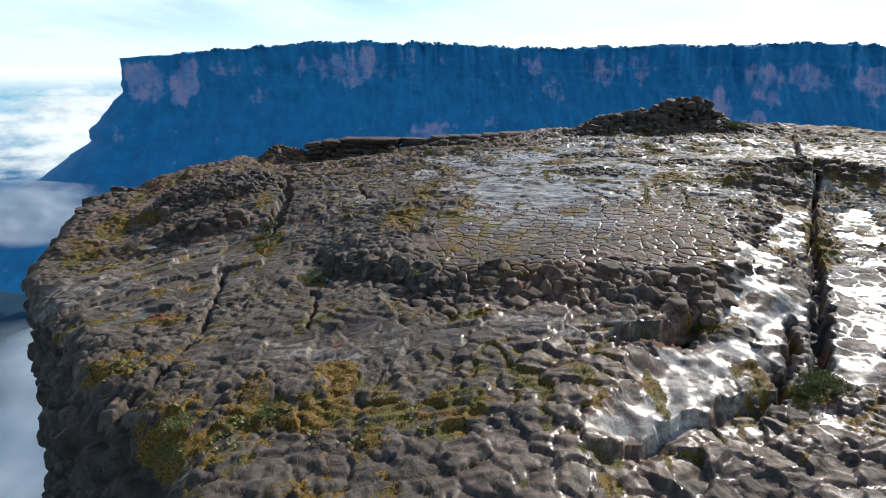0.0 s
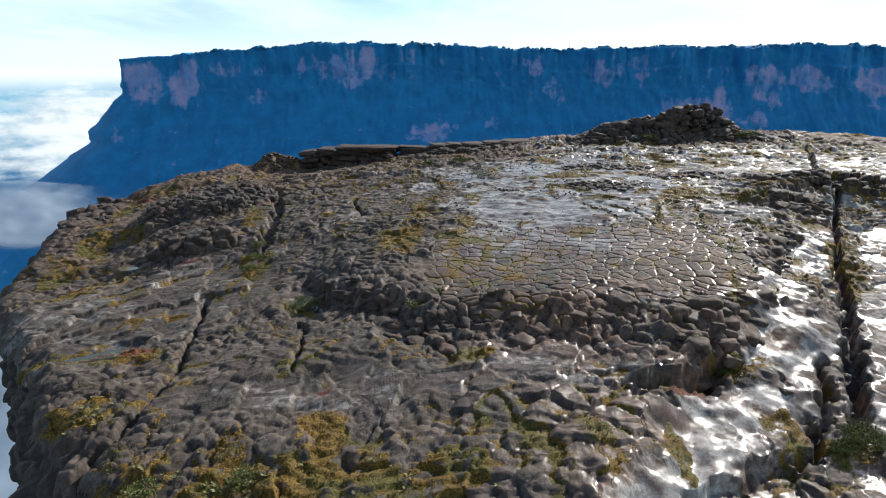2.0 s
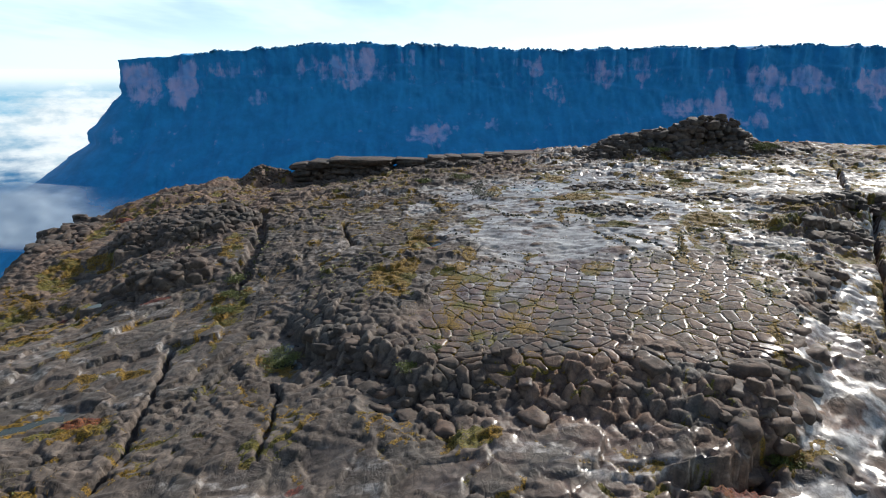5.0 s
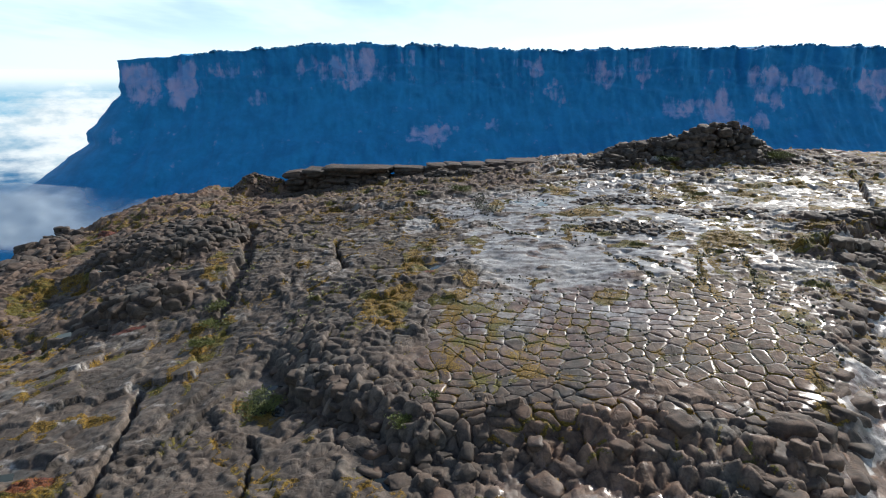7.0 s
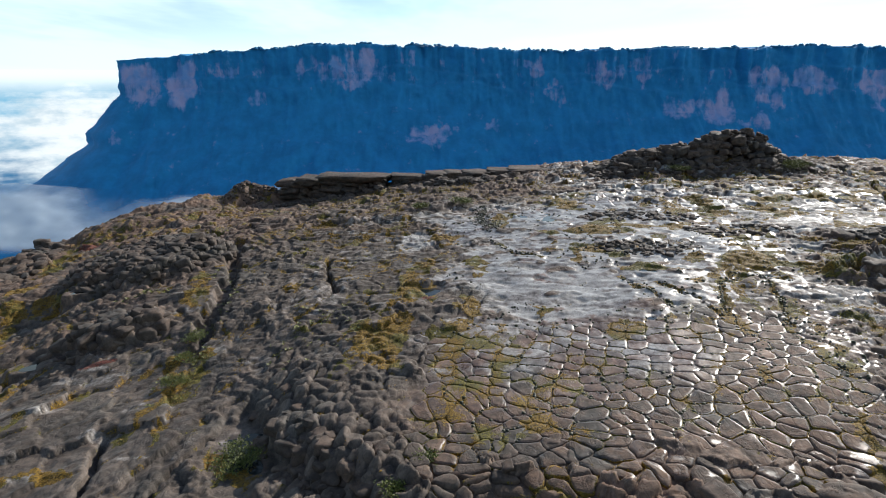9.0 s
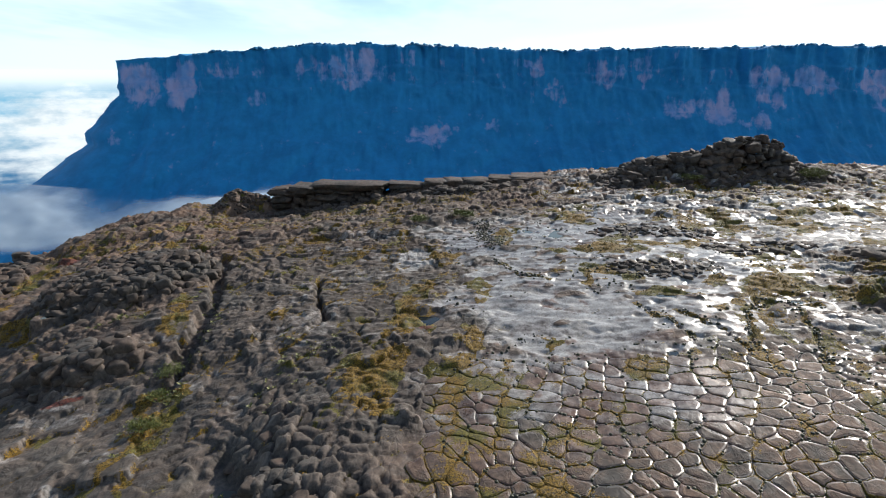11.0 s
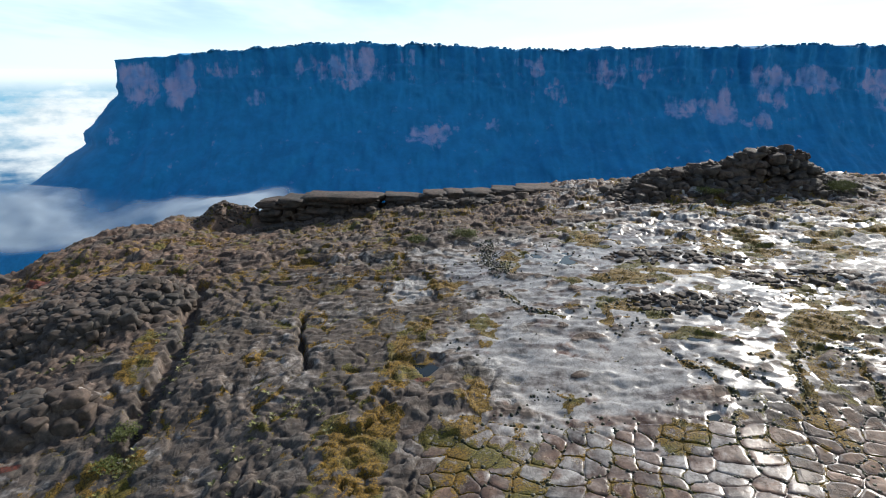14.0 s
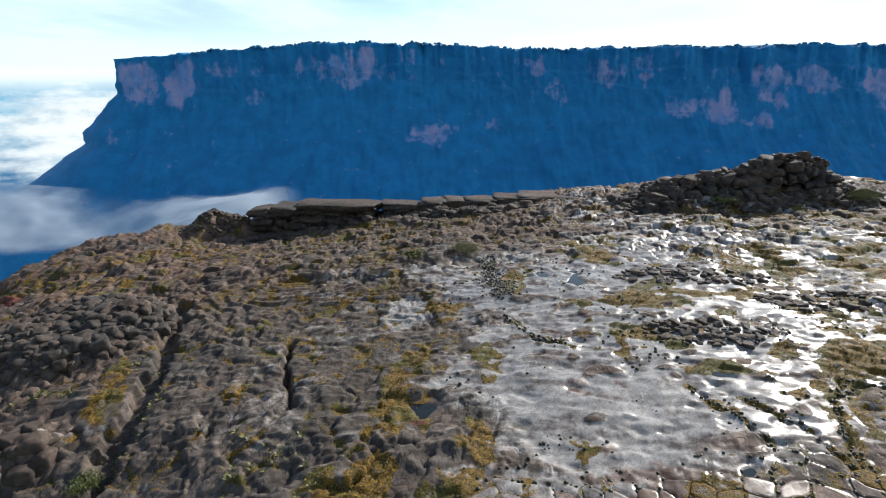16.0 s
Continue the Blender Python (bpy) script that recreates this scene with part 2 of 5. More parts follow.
def curve_through(pts, step):
    """A smooth closed line through the points, as an array."""
    out = []
    n = len(pts)
    for k in range(n):
        p = [np.array(pts[(k + q) % n], float) for q in (-1, 0, 1, 2)]
        count = max(2, int(np.linalg.norm(p[2] - p[1]) / step(p[1])))
        for i in range(count):
            t = i / count
            out.append(0.5 * (2 * p[1] + (p[2] - p[0]) * t + (2 * p[0] - 5 * p[1] + 4 * p[2] - p[3]) * t * t + (3 * p[1] - p[0] - 3 * p[2] + p[3]) * t ** 3))
    return np.array(out)


def grid_mesh(name, verts, quads, mat, attrs=None):
    me = bpy.data.meshes.new(name)
    me.vertices.add(len(verts))
    me.vertices.foreach_set("co", np.ascontiguousarray(verts, np.float32).ravel())
    me.loops.add(len(quads) * 4)
    me.loops.foreach_set("vertex_index", np.ascontiguousarray(quads, np.int32).ravel())
    me.polygons.add(len(quads))
    me.polygons.foreach_set("loop_start", np.arange(0, len(quads) * 4, 4, dtype=np.int32))
    me.polygons.foreach_set("use_smooth", np.ones(len(quads), bool))
    for key, value in (attrs or {}).items():
        me.attributes.new(key, "FLOAT", "POINT").data.foreach_set("value", np.ascontiguousarray(value, np.float32))
    me.update(calc_edges=True)
    me.validate()
    me.materials.append(mat)
    return me


def sheet_quads(rows, cols):
    i = np.arange(rows * cols).reshape(rows, cols)
    return np.stack([i[:-1, :-1], i[:-1, 1:], i[1:, 1:], i[1:, :-1]], -1).reshape(-1, 4)


def part(name, mesh, parent, m=None, label=""):
    """One mesh object under a thing or a part, at the pose m in its parent's space."""
    ob = new(name, mesh)
    ob.parent = parent
    if m is not None:
        ob.matrix_basis = m
    return tagged(ob, label) if label else ob


# ---- the plateau's shape ----
EDGE = [(-13, 0), (-17.2, 25.2), (-22, 40), (-25.6, 45.2), (-32.7, 51.2), (-37, 55), (-41, 60), (-49.3, 70.2), (-65, 86.8), (-75, 102), (-79, 114.4), (-88.2, 135.1), (-97.9, 164.9), (-99.3, 188.1), (-104, 216), (-90, 226), (-70, 230), (-40, 228), (0, 228), (40, 238), (90, 252), (150, 255), (210, 220), (235, 110), (200, -50), (110, -90), (30, -90), (-6, -60), (-10, -25)]
RIM = curve_through(EDGE, lambda p: 0.7 if p[0] < -10 and 15 < p[1] < 215 else 4.0)
SCARP = [(-24, 99), (-19, 91), (-15, 84), (-6, 74.5), (-1, 69.5), (5, 71.5), (12, 70), (22, 66.5), (30, 65.5), (37, 70)]
PITWALL = [(8, 58), (14, 58), (20.5, 58.8), (25, 60.8), (31, 63.6), (35, 66)]
SLABFRONT = [(11, 41.5), (15.2, 42.8), (22, 47.2), (28.4, 50.9), (31, 51.8)]
FISSURE = [(104, 185), (94, 160), (84, 139), (77, 120), (69.5, 108), (63.6, 98), (59.3, 90.6), (54.5, 81), (52.3, 77), (46.4, 66.9), (41.4, 58.4), (39.5, 55)]
# the wet ground beside the fissure lies lower than the middle of the plateau, past this line
LOW_SIDE = [(8, 30), (15, 44), (22, 55), (31, 65), (39, 76), (46, 86), (57, 100), (67, 120)]
# smooth wet rock on both banks of the fissure
BANKS = [([(36, 73), (43, 79), (50, 86), (57, 94), (62, 102)], 3.4), ([(44, 57), (51, 67), (58, 77), (66, 90), (76, 105)], 3.6), ([(36.5, 58), (38, 63), (41, 66)], 2.0), ([(34, 44), (37, 49), (38, 53)], 1.2)]
CROSS = [(57.2, 112.1), (69, 118.6), (77.7, 123.9), (86.5, 124.1), (99.2, 121.6)]
CRACKS = [([(-33.9, 88.2), (-32, 77.8), (-29.2, 63.8), (-29.8, 53.8), (-31.5, 49)], 0.45, 1.6),
          ([(-17.7, 77), (-16.1, 70), (-15.6, 62.2)], 0.3, 1.0),
          ([(-18.2, 127.6), (-16.6, 119.1), (-14.4, 111.6)], 0.33, 1.6),
          ([(-22.1, 86.5), (-25.3, 78.5), (-26.9, 72.5)], 0.3, 1.2),
          ([(30.1, 109.6), (33, 106), (35, 101), (37, 93)], 0.2, 0.3),
          ([(25.6, 112.1), (28.1, 107.6), (29.6, 103.2)], 0.18, 0.3),
          ([(9, 128.1), (12, 122.6), (16, 120.1)], 0.15, 0.25),
          ([(42.1, 113.1), (38.6, 109.1), (36, 103), (36, 95), (33, 86)], 0.2, 0.28),
          ([(45.1, 112.1), (44.2, 104.2), (41, 96), (42, 86)], 0.2, 0.28),
          ([(38.6, 109.6), (43.1, 111.6), (48.1, 110.1)], 0.25, 0.3),
          ([(42.5, 66.9), (39.8, 61.1), (37.5, 57.4), (34.2, 52.9), (30.5, 50.9)], 0.55, 1.7)]
GULLY = [(-38.1, 143.1), (-36.1, 134.1), (-34.1, 126.1), (-31.3, 113.1), (-30.6, 105.5), (-30.4, 99.2)]
STEP = [(-30, 149), (-20, 147.5), (-10, 147), (-4.5, 147.3), (2, 151), (6, 155.5), (9, 162)]
POOLS = [(-18.4, 83.5, 1.6, 3.8, 20), (-5, 68.8, 2.6, 1.2, -40), (20.4, 139.6, 1.9, 2.2, 0), (16, 141.6, 0.8, 1.4, 0), (26.2, 100.3, 0.9, 0.5, 30), (-52.1, 104.2, 2.4, 1, 15), (-57.1, 122.6, 1.8, 0.9, 35), (45.7, 111.6, 0.9, 0.5, 0), (-1, 110.6, 1.2, 1.4, 20), (-42.9, 72.5, 3.5, 0.82, 25), (30.1, 113.6, 1.3, 0.7, 0)]
MOSS = [(11.6, 141.1, 1.6, 5.2, 0), (0.8, 133.1, 2.4, 3.2, 30), (5.9, 119.1, 1.7, 3, 0), (-1.7, 120.6, 2.3, 3, 20), (-3.2, 113.1, 2.3, 6.5, 0), (4, 106.2, 2, 4.2, 0), (-5, 102.8, 1.6, 4.5, 10), (22.2, 121.1, 0.9, 3.4, 0),
        (29.3, 130.6, 2.6, 1.6, 0), (25.3, 150.1, 2.4, 2.2, 0), (40.3, 107.6, 1.1, 4.6, -20), (49.6, 130.6, 1, 3.8, 0), (36.2, 102, 0.7, 6.5, -6), (13.9, 102.8, 1.5, 0.9, 0), (22.4, 98.2, 2.2, 1.1, 0),
        (38.1, 118.6, 1.8, 1.3, 0), (-24.1, 47.2, 5, 3.5, 0), (-15.1, 46.8, 6, 2.6, 0), (-4, 46.5, 9, 2.2, 0), (-21.1, 42.8, 3.6, 2, 0), (-10.1, 51.2, 3, 3.6, 0), (-36.2, 57.2, 3.2, 2, 0), (-36.3, 70.8, 4.1, 2.3, 0),
        (-8.5, 99.2, 2.6, 4, 0), (-19.1, 81.5, 2.5, 1.9, 0), (-30.6, 96.5, 2.1, 6.3, 0), (-77.1, 148.1, 3.2, 8, 20), (2.8, 64.8, 3, 1.8, 0), (31.8, 54, 1.4, 2.7, 0), (37.5, 53.2, 3, 1.6, 0), (33.5, 62.6, 2.9, 0.99, 0),
        (61.8, 94, 1.7, 5.1, -35), (58.9, 86.5, 1.8, 5.7, -30), (-47.2, 70.2, 6, 1.2, 30), (-67.2, 105, 3.5, 5.4, 30), (-68.3, 117.9, 3.5, 6.2, 20), (-59.6, 91, 5.3, 1.5, 25), (-36.1, 118.1, 1.6, 6, 15),
        (20.1, 50.5, 1.3, 3.4, 10), (13.6, 49.8, 1, 2.4, 0), (7, 50.8, 0.8, 2.6, 10), (38.2, 78.2, 1.2, 5.5, -20), (-39.3, 80, 4.7, 0.84, 20), (-46.4, 88.3, 0.73, 3.7, -15), (-50.7, 99, 0.85, 4.2, -25),
        (-57, 100.1, 1.6, 4.4, -25), (-29.7, 91.2, 0.63, 5.3, -22), (-62.4, 123.6, 2.4, 4, 0), (-72.2, 129.1, 2.4, 5, 0), (-37.9, 98.3, 0.63, 2.1, 0), (-28.2, 85.3, 0.53, 2.7, -8), (-4.8, 109.6, 2.2, 1.1, 0),
        (-5.6, 97.2, 1.8, 5, 5), (1.8, 99.8, 1.7, 2.2, 0), (6.4, 97, 2.6, 1.2, 0), (13.1, 104.7, 1.4, 0.7, -30), (6.8, 91, 1.2, 2.6, 0), (34.7, 100.2, 2.6, 0.8, 0), (22.2, 122.4, 1.6, 2, 0), (29.9, 131.1, 2.6, 1.4, 0),
        (48.7, 126.1, 1.2, 3.6, 0), (57.4, 118.1, 1.6, 3, 0)]
REDS = [(24.6, 58.6, 3.4, 1.0, 24), (-11.5, 58.9, 1, 0.5, 30), (-36.9, 71.6, 2.5, 1.1, 20), (-42.6, 101, 2.7, 0.56, 15), (-1.2, 108.1, 1, 0.5, 0), (-57, 101.5, 1.3, 0.55, 0), (-78.1, 160.1, 3, 2, 0)]


def low_form(x, y):
    """The plateau without its joints: the gently domed rock and its larger steps."""
    z = -15.0 + 0.0575 * x + 0.1434 * y - 0.000566 * x * x + 0.000193 * x * y - 0.000293 * y * y
    z = z - 1.9 * smooth(150, 192, y) * smooth(34, 8, x) - 2.4 * smooth(148, 182, y) - 9.0 * smooth(199, 228, y)
    d, side, par = along(x, y, LOW_SIDE)
    past = -d * side + 1.5 * fbm(x * 0.22, y * 0.22, 13, 3)
    z = z - (2.0 * smooth(-3.5, 3.5, past) + 2.3 * smooth(3.0, 12.0, past)) * smooth(128, 110, y)
    z = z - 1.8 * smooth(1.25, 0.4, blob(x, y, -30, 86, 20, 24, 20)) - 2.6 * smooth(1.2, 0.3, blob(x, y, -62, 103, 16, 22, 30))
    wx, wy = x + 1.6 * fbm(x * 0.16, y * 0.16, 11, 3), y + 1.6 * fbm(x * 0.16, y * 0.16, 23, 3)
    d, side, par = along(wx, wy, SCARP)
    fade = smooth(0.0, 0.12, par) * smooth(1.0, 0.9, par)
    steep = smooth(0.1, 0.2, par) * smooth(0.60, 0.47, par)
    z = z + fade * np.exp(-d / 9.0) * ((0.75 + 0.4 * steep) * np.clip(side * d / (3.0 - 1.4 * steep), -1, 1)) - 0.35 * steep * fade * (side < 0) * smooth(0, 0.8, d) * smooth(6.5, 3.0, d)
    d, side, par = along(x + 0.9 * fbm(x * 0.45, y * 0.45, 5, 3), y + 1.1 * fbm(x * 0.45, y * 0.45, 6, 3), PITWALL)
    fade = (0.25 + 0.75 * smooth(18, 21, x) * smooth(33, 30, x)) * smooth(0.0, 0.3, par) * smooth(1.0, 0.85, par)
    z = z + fade * np.where(side > 0, 0.4 * np.exp(-d / 5), -0.4 * smooth(0, 0.35, d) * np.exp(-d / 8) - 1.8 * smooth(0, 0.35, d) * smooth(2.8, 1.2, d))
    d, side, par = along(x + 0.6 * fbm(x * 0.5, y * 0.5, 7, 3), y + 0.6 * fbm(x * 0.5, y * 0.5, 8, 3), SLABFRONT)
    fade = smooth(0.0, 0.1, par) * smooth(1.0, 0.9, par)
    z = z + fade * np.where(side > 0, 0.35 * np.exp(-d / 3), -1.2 * smooth(0, 0.3, d) * np.exp(-d / 3))
    d, side, par = along(wx, wy, STEP)
    fade = smooth(0.0, 0.12, par) * smooth(1.0, 0.8, par)
    z = z + fade * np.where(side > 0, 0.3 * np.exp(-d / 6), -0.35 * smooth(0, 0.5, d) * np.exp(-d / 6))
    q = blob(wx, wy, -51, 134, 15, 12, 15)
    z = z + 2.9 * smooth(1.15, 0.55, q)
    q = blob(wx, wy, -45, 107.5, 9, 4.4, 12)
    z = z + 1.7 * smooth(1.2, 0.5, q)
    q = blob(wx, wy, -54.5, 200, 10, 7)
    z = z + 4.4 * smooth(1.2, 0.2, q)
    q = blob(x, y, 68, 185, 34, 15)
    z = z + 3.4 * smooth(1.05, 0.25, q)
    z = z + 0.55 * fbm(x * 0.045, y * 0.06, 31, 3) + 0.9 * smooth(-25, -60, x) * fbm(x * 0.09, y * 0.09, 41, 3)
    z = z + 4.0 * smooth(1.0, 0.2, blob(x, y, -76, 190, 36, 36))
    return z


def zones(x, y):
    """How far each kind of rock surface holds, 0 to 1."""
    wob = fbm(x * 0.12, y * 0.12, 51, 4)
    q = along(x, y, SCARP)
    band = np.exp(-((q[0] - 3.0 * (q[1] > 0)) / (5.0 + 2 * wob)) ** 2) * smooth(-26, -14, x) * smooth(46, 34, x)
    brink = along(x, y, LOW_SIDE)
    band = np.maximum(band, 0.8 * np.exp(-((-brink[0] * brink[1] - 0.8) / 2.6) ** 2) * smooth(110, 98, y) * smooth(54, 60, y))
    flags = smooth(-9, 0, x + 6 * wob) * smooth(52, 44, x) * smooth(74, 79, y + 2 * wob) * smooth(102.5, 98.5, y + 3 * wob)
    sheet = smooth(0, 9, x + 7 * wob) * smooth(62, 48, x) * smooth(97.5, 101.5, y + 3 * wob) * smooth(168, 140, y + 6 * wob)
    sheet = np.maximum(sheet, 0.8 * smooth(-4, 3, x + 5 * wob) * smooth(126, 132, y) * smooth(170, 150, y))
    mound = np.maximum(smooth(1.2, 0.9, blob(x, y, -51, 133, 16, 13, 15) + 0.2 * wob), smooth(1.25, 0.95, blob(x, y, -45, 107.5, 9.5, 5, 12) + 0.2 * wob))
    mound = np.maximum(mound, smooth(1.3, 1.0, blob(x, y, -88, 150, 7, 22, 18) + 0.3 * wob))
    plate = np.maximum(smooth(1.2, 0.8, blob(x, y, -42, 86, 22, 15, 30) + 0.3 * wob), smooth(1.2, 0.8, blob(x, y, -8, 60, 12, 4, 0) + 0.3 * wob))
    plate = np.maximum(plate, smooth(1.2, 0.8, blob(x, y, -40, 113, 9, 4, 10)))
    plate = np.maximum(plate, smooth(1.2, 0.8, blob(x, y, 13, 61.5, 10, 3.2, 8) + 0.25 * wob))
    slabs = np.maximum(smooth(1.15, 0.85, blob(x, y, 39.5, 68.5, 9, 4.4, 36) + 0.15 * wob), smooth(1.15, 0.85, blob(x, y, 28, 56, 8.8, 3.1, 24) + 0.15 * wob))
    slabs = np.maximum(slabs, smooth(1.15, 0.85, blob(x, y, 21.5, 48.3, 10, 2.7, 31) + 0.15 * wob))
    for pts, wide in BANKS:
        slabs = np.maximum(slabs, 0.9 * smooth(1.1, 0.75, along(x, y, pts)[0] / wide + 0.5 * fbm(x * 0.3, y * 0.3, 53, 3)))
    return band * (1 - slabs), flags * (1 - band), sheet * (1 - flags), mound, plate, slabs


POOL_LEVELS = []


def pool_levels():
    """Water level of each pool, from the rock about it."""
    if not POOL_LEVELS:
        POOL_LEVELS.extend(float(low_form(np.array(p[0]), np.array(p[1]))) - 0.02 for p in POOLS)
    return POOL_LEVELS


def flag_warp(x, y):
    return (1.3 * fbm(x * 0.07, y * 0.07, 63, 2, 0.5) + 0.42 * fbm(x * 0.26, y * 0.26, 62, 1) + 0.22 * fbm(x * 0.7, y * 0.7, 64, 2), 1.1 * fbm(x * 0.07, y * 0.07, 66, 2, 0.5) + 0.35 * fbm(x * 0.26, y * 0.26, 65, 1) + 0.2 * fbm(x * 0.7, y * 0.7, 67, 2))


# squarish slabs in a strip across the middle, crooked ones nearer the scarp and towards the fissure
FLAG_U, FLAG_V, FLAG_TURN = 2.2, 1.6, -17.0
FC, FS = math.cos(radians(FLAG_TURN)), math.sin(radians(FLAG_TURN))


def flag_seed(i, j):
    """Middle of slab i, j in the joints' own directions."""
    u, v = (i + 0.5) * FLAG_U, (j + 0.5) * FLAG_V
    x, y = FC * u - FS * v, FS * u + FC * v
    loose = 0.42 + 0.45 * smooth(91, 83, y) + 0.4 * smooth(28, 36, x) + 0.3 * smooth(8, 2, x)
    loose = np.minimum(loose, 0.95)
    return u + FLAG_U * loose * (rnd(i, j, 101) - 0.5), v + FLAG_V * loose * (rnd(i, j, 103) - 0.5)


def flag_cells(x, y):
    """Distance to the nearest joint, a random number for each slab, and its column and row."""
    wx, wy = flag_warp(x, y)
    x, y = x - wx, y - wy
    u, v = FC * x + FS * y, -FS * x + FC * y
    i0, j0 = np.floor(u / FLAG_U), np.floor(v / FLAG_V)
    first = np.full(u.shape, 1e9)
    fi, fj = i0.copy(), j0.copy()
    seeds = []
    for dj in (-1, 0, 1):
        for di in (-1, 0, 1):
            pu, pv = flag_seed(i0 + di, j0 + dj)
            d = (u - pu) ** 2 + (v - pv) ** 2
            near = d < first
            first, fi, fj = np.where(near, d, first), np.where(near, i0 + di, fi), np.where(near, j0 + dj, fj)
            seeds.append((pu, pv))
    bu, bv = flag_seed(fi, fj)
    edge = np.full(u.shape, 1e9)
    for pu, pv in seeds:
        eu, ev = pu - bu, pv - bv
        length = np.sqrt(eu * eu + ev * ev)
        same = length < 1e-6
        dist = (((pu + bu) / 2 - u) * eu + ((pv + bv) / 2 - v) * ev) / np.where(same, 1, length)
        edge = np.where(same, edge, np.minimum(edge, dist))
    return np.maximum(edge, 0), rnd(fi, fj, 107), fi, fj


def flag_outline(i, j, gap):
    """Corners of slab i, j, drawn in from its joints by gap."""
    near = [(i + a, j + b) for a in (-2, -1, 0, 1, 2) for b in (-2, -1, 0, 1, 2) if a or b]
    cu, cv = [float(q) for q in flag_seed(np.array(i), np.array(j))]
    ring = [(cu - 9, cv - 9), (cu + 9, cv - 9), (cu + 9, cv + 9), (cu - 9, cv + 9)]
    nu, nv = flag_seed(np.array([q[0] for q in near]), np.array([q[1] for q in near]))
    for pu, pv in zip(nu, nv):
        eu, ev = float(pu) - cu, float(pv) - cv
        length = math.hypot(eu, ev)
        eu, ev = eu / length, ev / length
        reach = length / 2 - gap
        cut, last = [], ring[-1]
        for q in ring:
            a, b = (last[0] - cu) * eu + (last[1] - cv) * ev - reach, (q[0] - cu) * eu + (q[1] - cv) * ev - reach
            if (a < 0) != (b < 0):
                f = a / (a - b)
                cut.append((last[0] + (q[0] - last[0]) * f, last[1] + (q[1] - last[1]) * f))
            if b <= 0:
                cut.append(q)
            last = q
        ring = cut
    return (cu, cv), ring


def surface(x, y):
    """Height, moss, wetness, warmth, redness and block tint of the bare rock."""
    z = low_form(x, y)
    band, flags, sheet, mound, plate, slabs = zones(x, y)
    calm = np.maximum(np.maximum(sheet, slabs), plate * 0.75)
    wx, wy = x + 0.55 * fbm(x * 0.45, y * 0.45, 61, 3), y + 0.55 * fbm(x * 0.45, y * 0.45, 71, 3)
    # flagstones
    e1, r1 = flag_cells(x, y)[:2]
    flag = 0.12 * (1 - np.exp(-e1 / 0.08)) + 0.07 * (r1 - 0.5)
    # rounded blocks
    e2, r2, u2, v2 = cells(wx, wy, 1.5, 1.8, 20, 0.9, 111)
    block = 0.5 * np.clip(e2 / 0.32, 0, 1) ** 0.6 + 0.6 * (r2 - 0.5) - 0.05 + 0.3 * (u2 * (r2 - 0.5) * 2)
    # lozenges drawn out along the view, broken by smaller ones
    e3, r3, u3, v3 = cells(wx, wy, 2.2, 5.6, -14, 0.95, 121)
    e4, r4, u4, v4 = cells(wx + 3, wy, 1.15, 1.5, -6, 0.9, 131)
    e7, r7, u7, v7 = cells(wx + 5, wy, 2.4, 3.8, -24, 0.9, 137)
    broken = smooth(0.0, 0.4, fbm(x * 0.09, y * 0.09, 133, 3))
    smoothed = smooth(0.05, -0.35, fbm(x * 0.075, y * 0.075, 134, 3))
    loz = 0.42 * np.clip(e3 / 0.25, 0, 1) ** 0.7 + 0.46 * (r3 - 0.5) + 0.22 * u3 * (r3 - 0.5) * 2 + 0.07 * v3 * (0.5 - r3) * 2
    loz = 0.8 * loz * (1 - 0.5 * smoothed) + (0.4 + 0.6 * broken) * (0.30 * np.clip(e4 / 0.2, 0, 1) ** 0.7 + 0.40 * (r4 - 0.5) + 0.34 * u4 * (r4 - 0.5) * 2 + 0.2 * v4 * (r3 - 0.5))
    front = smooth(-6, 3, x) * smooth(80, 70, y)
    loz = loz * (1 - front) + front * (0.30 * np.clip(e7 / 0.22, 0, 1) ** 0.7 + 0.34 * (r7 - 0.5) + 0.16 * u7 * (r7 - 0.5) * 2 - 0.07 * v7 - 0.1 + 0.3 * (loz - 0.3))
    # long parallel plates
    e8, r8, u8, v8 = cells(wx, wy, 2.7, 8.5, -24, 0.85, 139)
    plated = 0.20 * np.clip(e8 / 0.2, 0, 1) ** 0.7 + 0.34 * (r8 - 0.5) + 0.10 * u8 - 0.12 * smooth(0.55, 0.8, fbm(x * 0.8, y * 0.8, 138, 2))
    # layered ledges
    lay = z * 1.0 + 1.1 * fbm(x * 0.05, y * 0.13, 81, 4)
    k = lay / 0.55
    ledge = 0.55 * (np.floor(k) + smooth(0.35, 0.62, k - np.floor(k)) - k) * 1.0
    # smooth wet rock with ripples and hollows
    rip = 0.11 * fbm(x * 0.24, y * 0.42, 91, 2, 0.4) + 0.15 * np.abs(fbm(x * 0.24, y * 0.62, 92, 2, 0.4)) - 0.18 * smooth(0.35, 0.8, fbm(x * 0.5, y * 0.75, 97, 1)) + 0.08 * smooth(0.5, 0.85, fbm(x * 0.5, y * 0.7, 98, 1))
    knob = smooth(0.25, 0.6, fbm(x * 0.5, y * 0.85, 99, 2, 0.4)) * smooth(-0.4, 0.2, fbm(x * 0.1, y * 0.1, 96, 2))
    rip = rip + 0.15 * knob
    far = smooth(128, 150, y) * (1 - sheet) * smooth(30, -5, x)
    rough_w = np.clip(1 - flags - calm - band - mound, 0, 1)
    h = flags * flag + band * block * 1.35 + mound * (block * 0.95 + 0.28 * (r4 - 0.5)) + rough_w * loz * (1 - 0.35 * far)
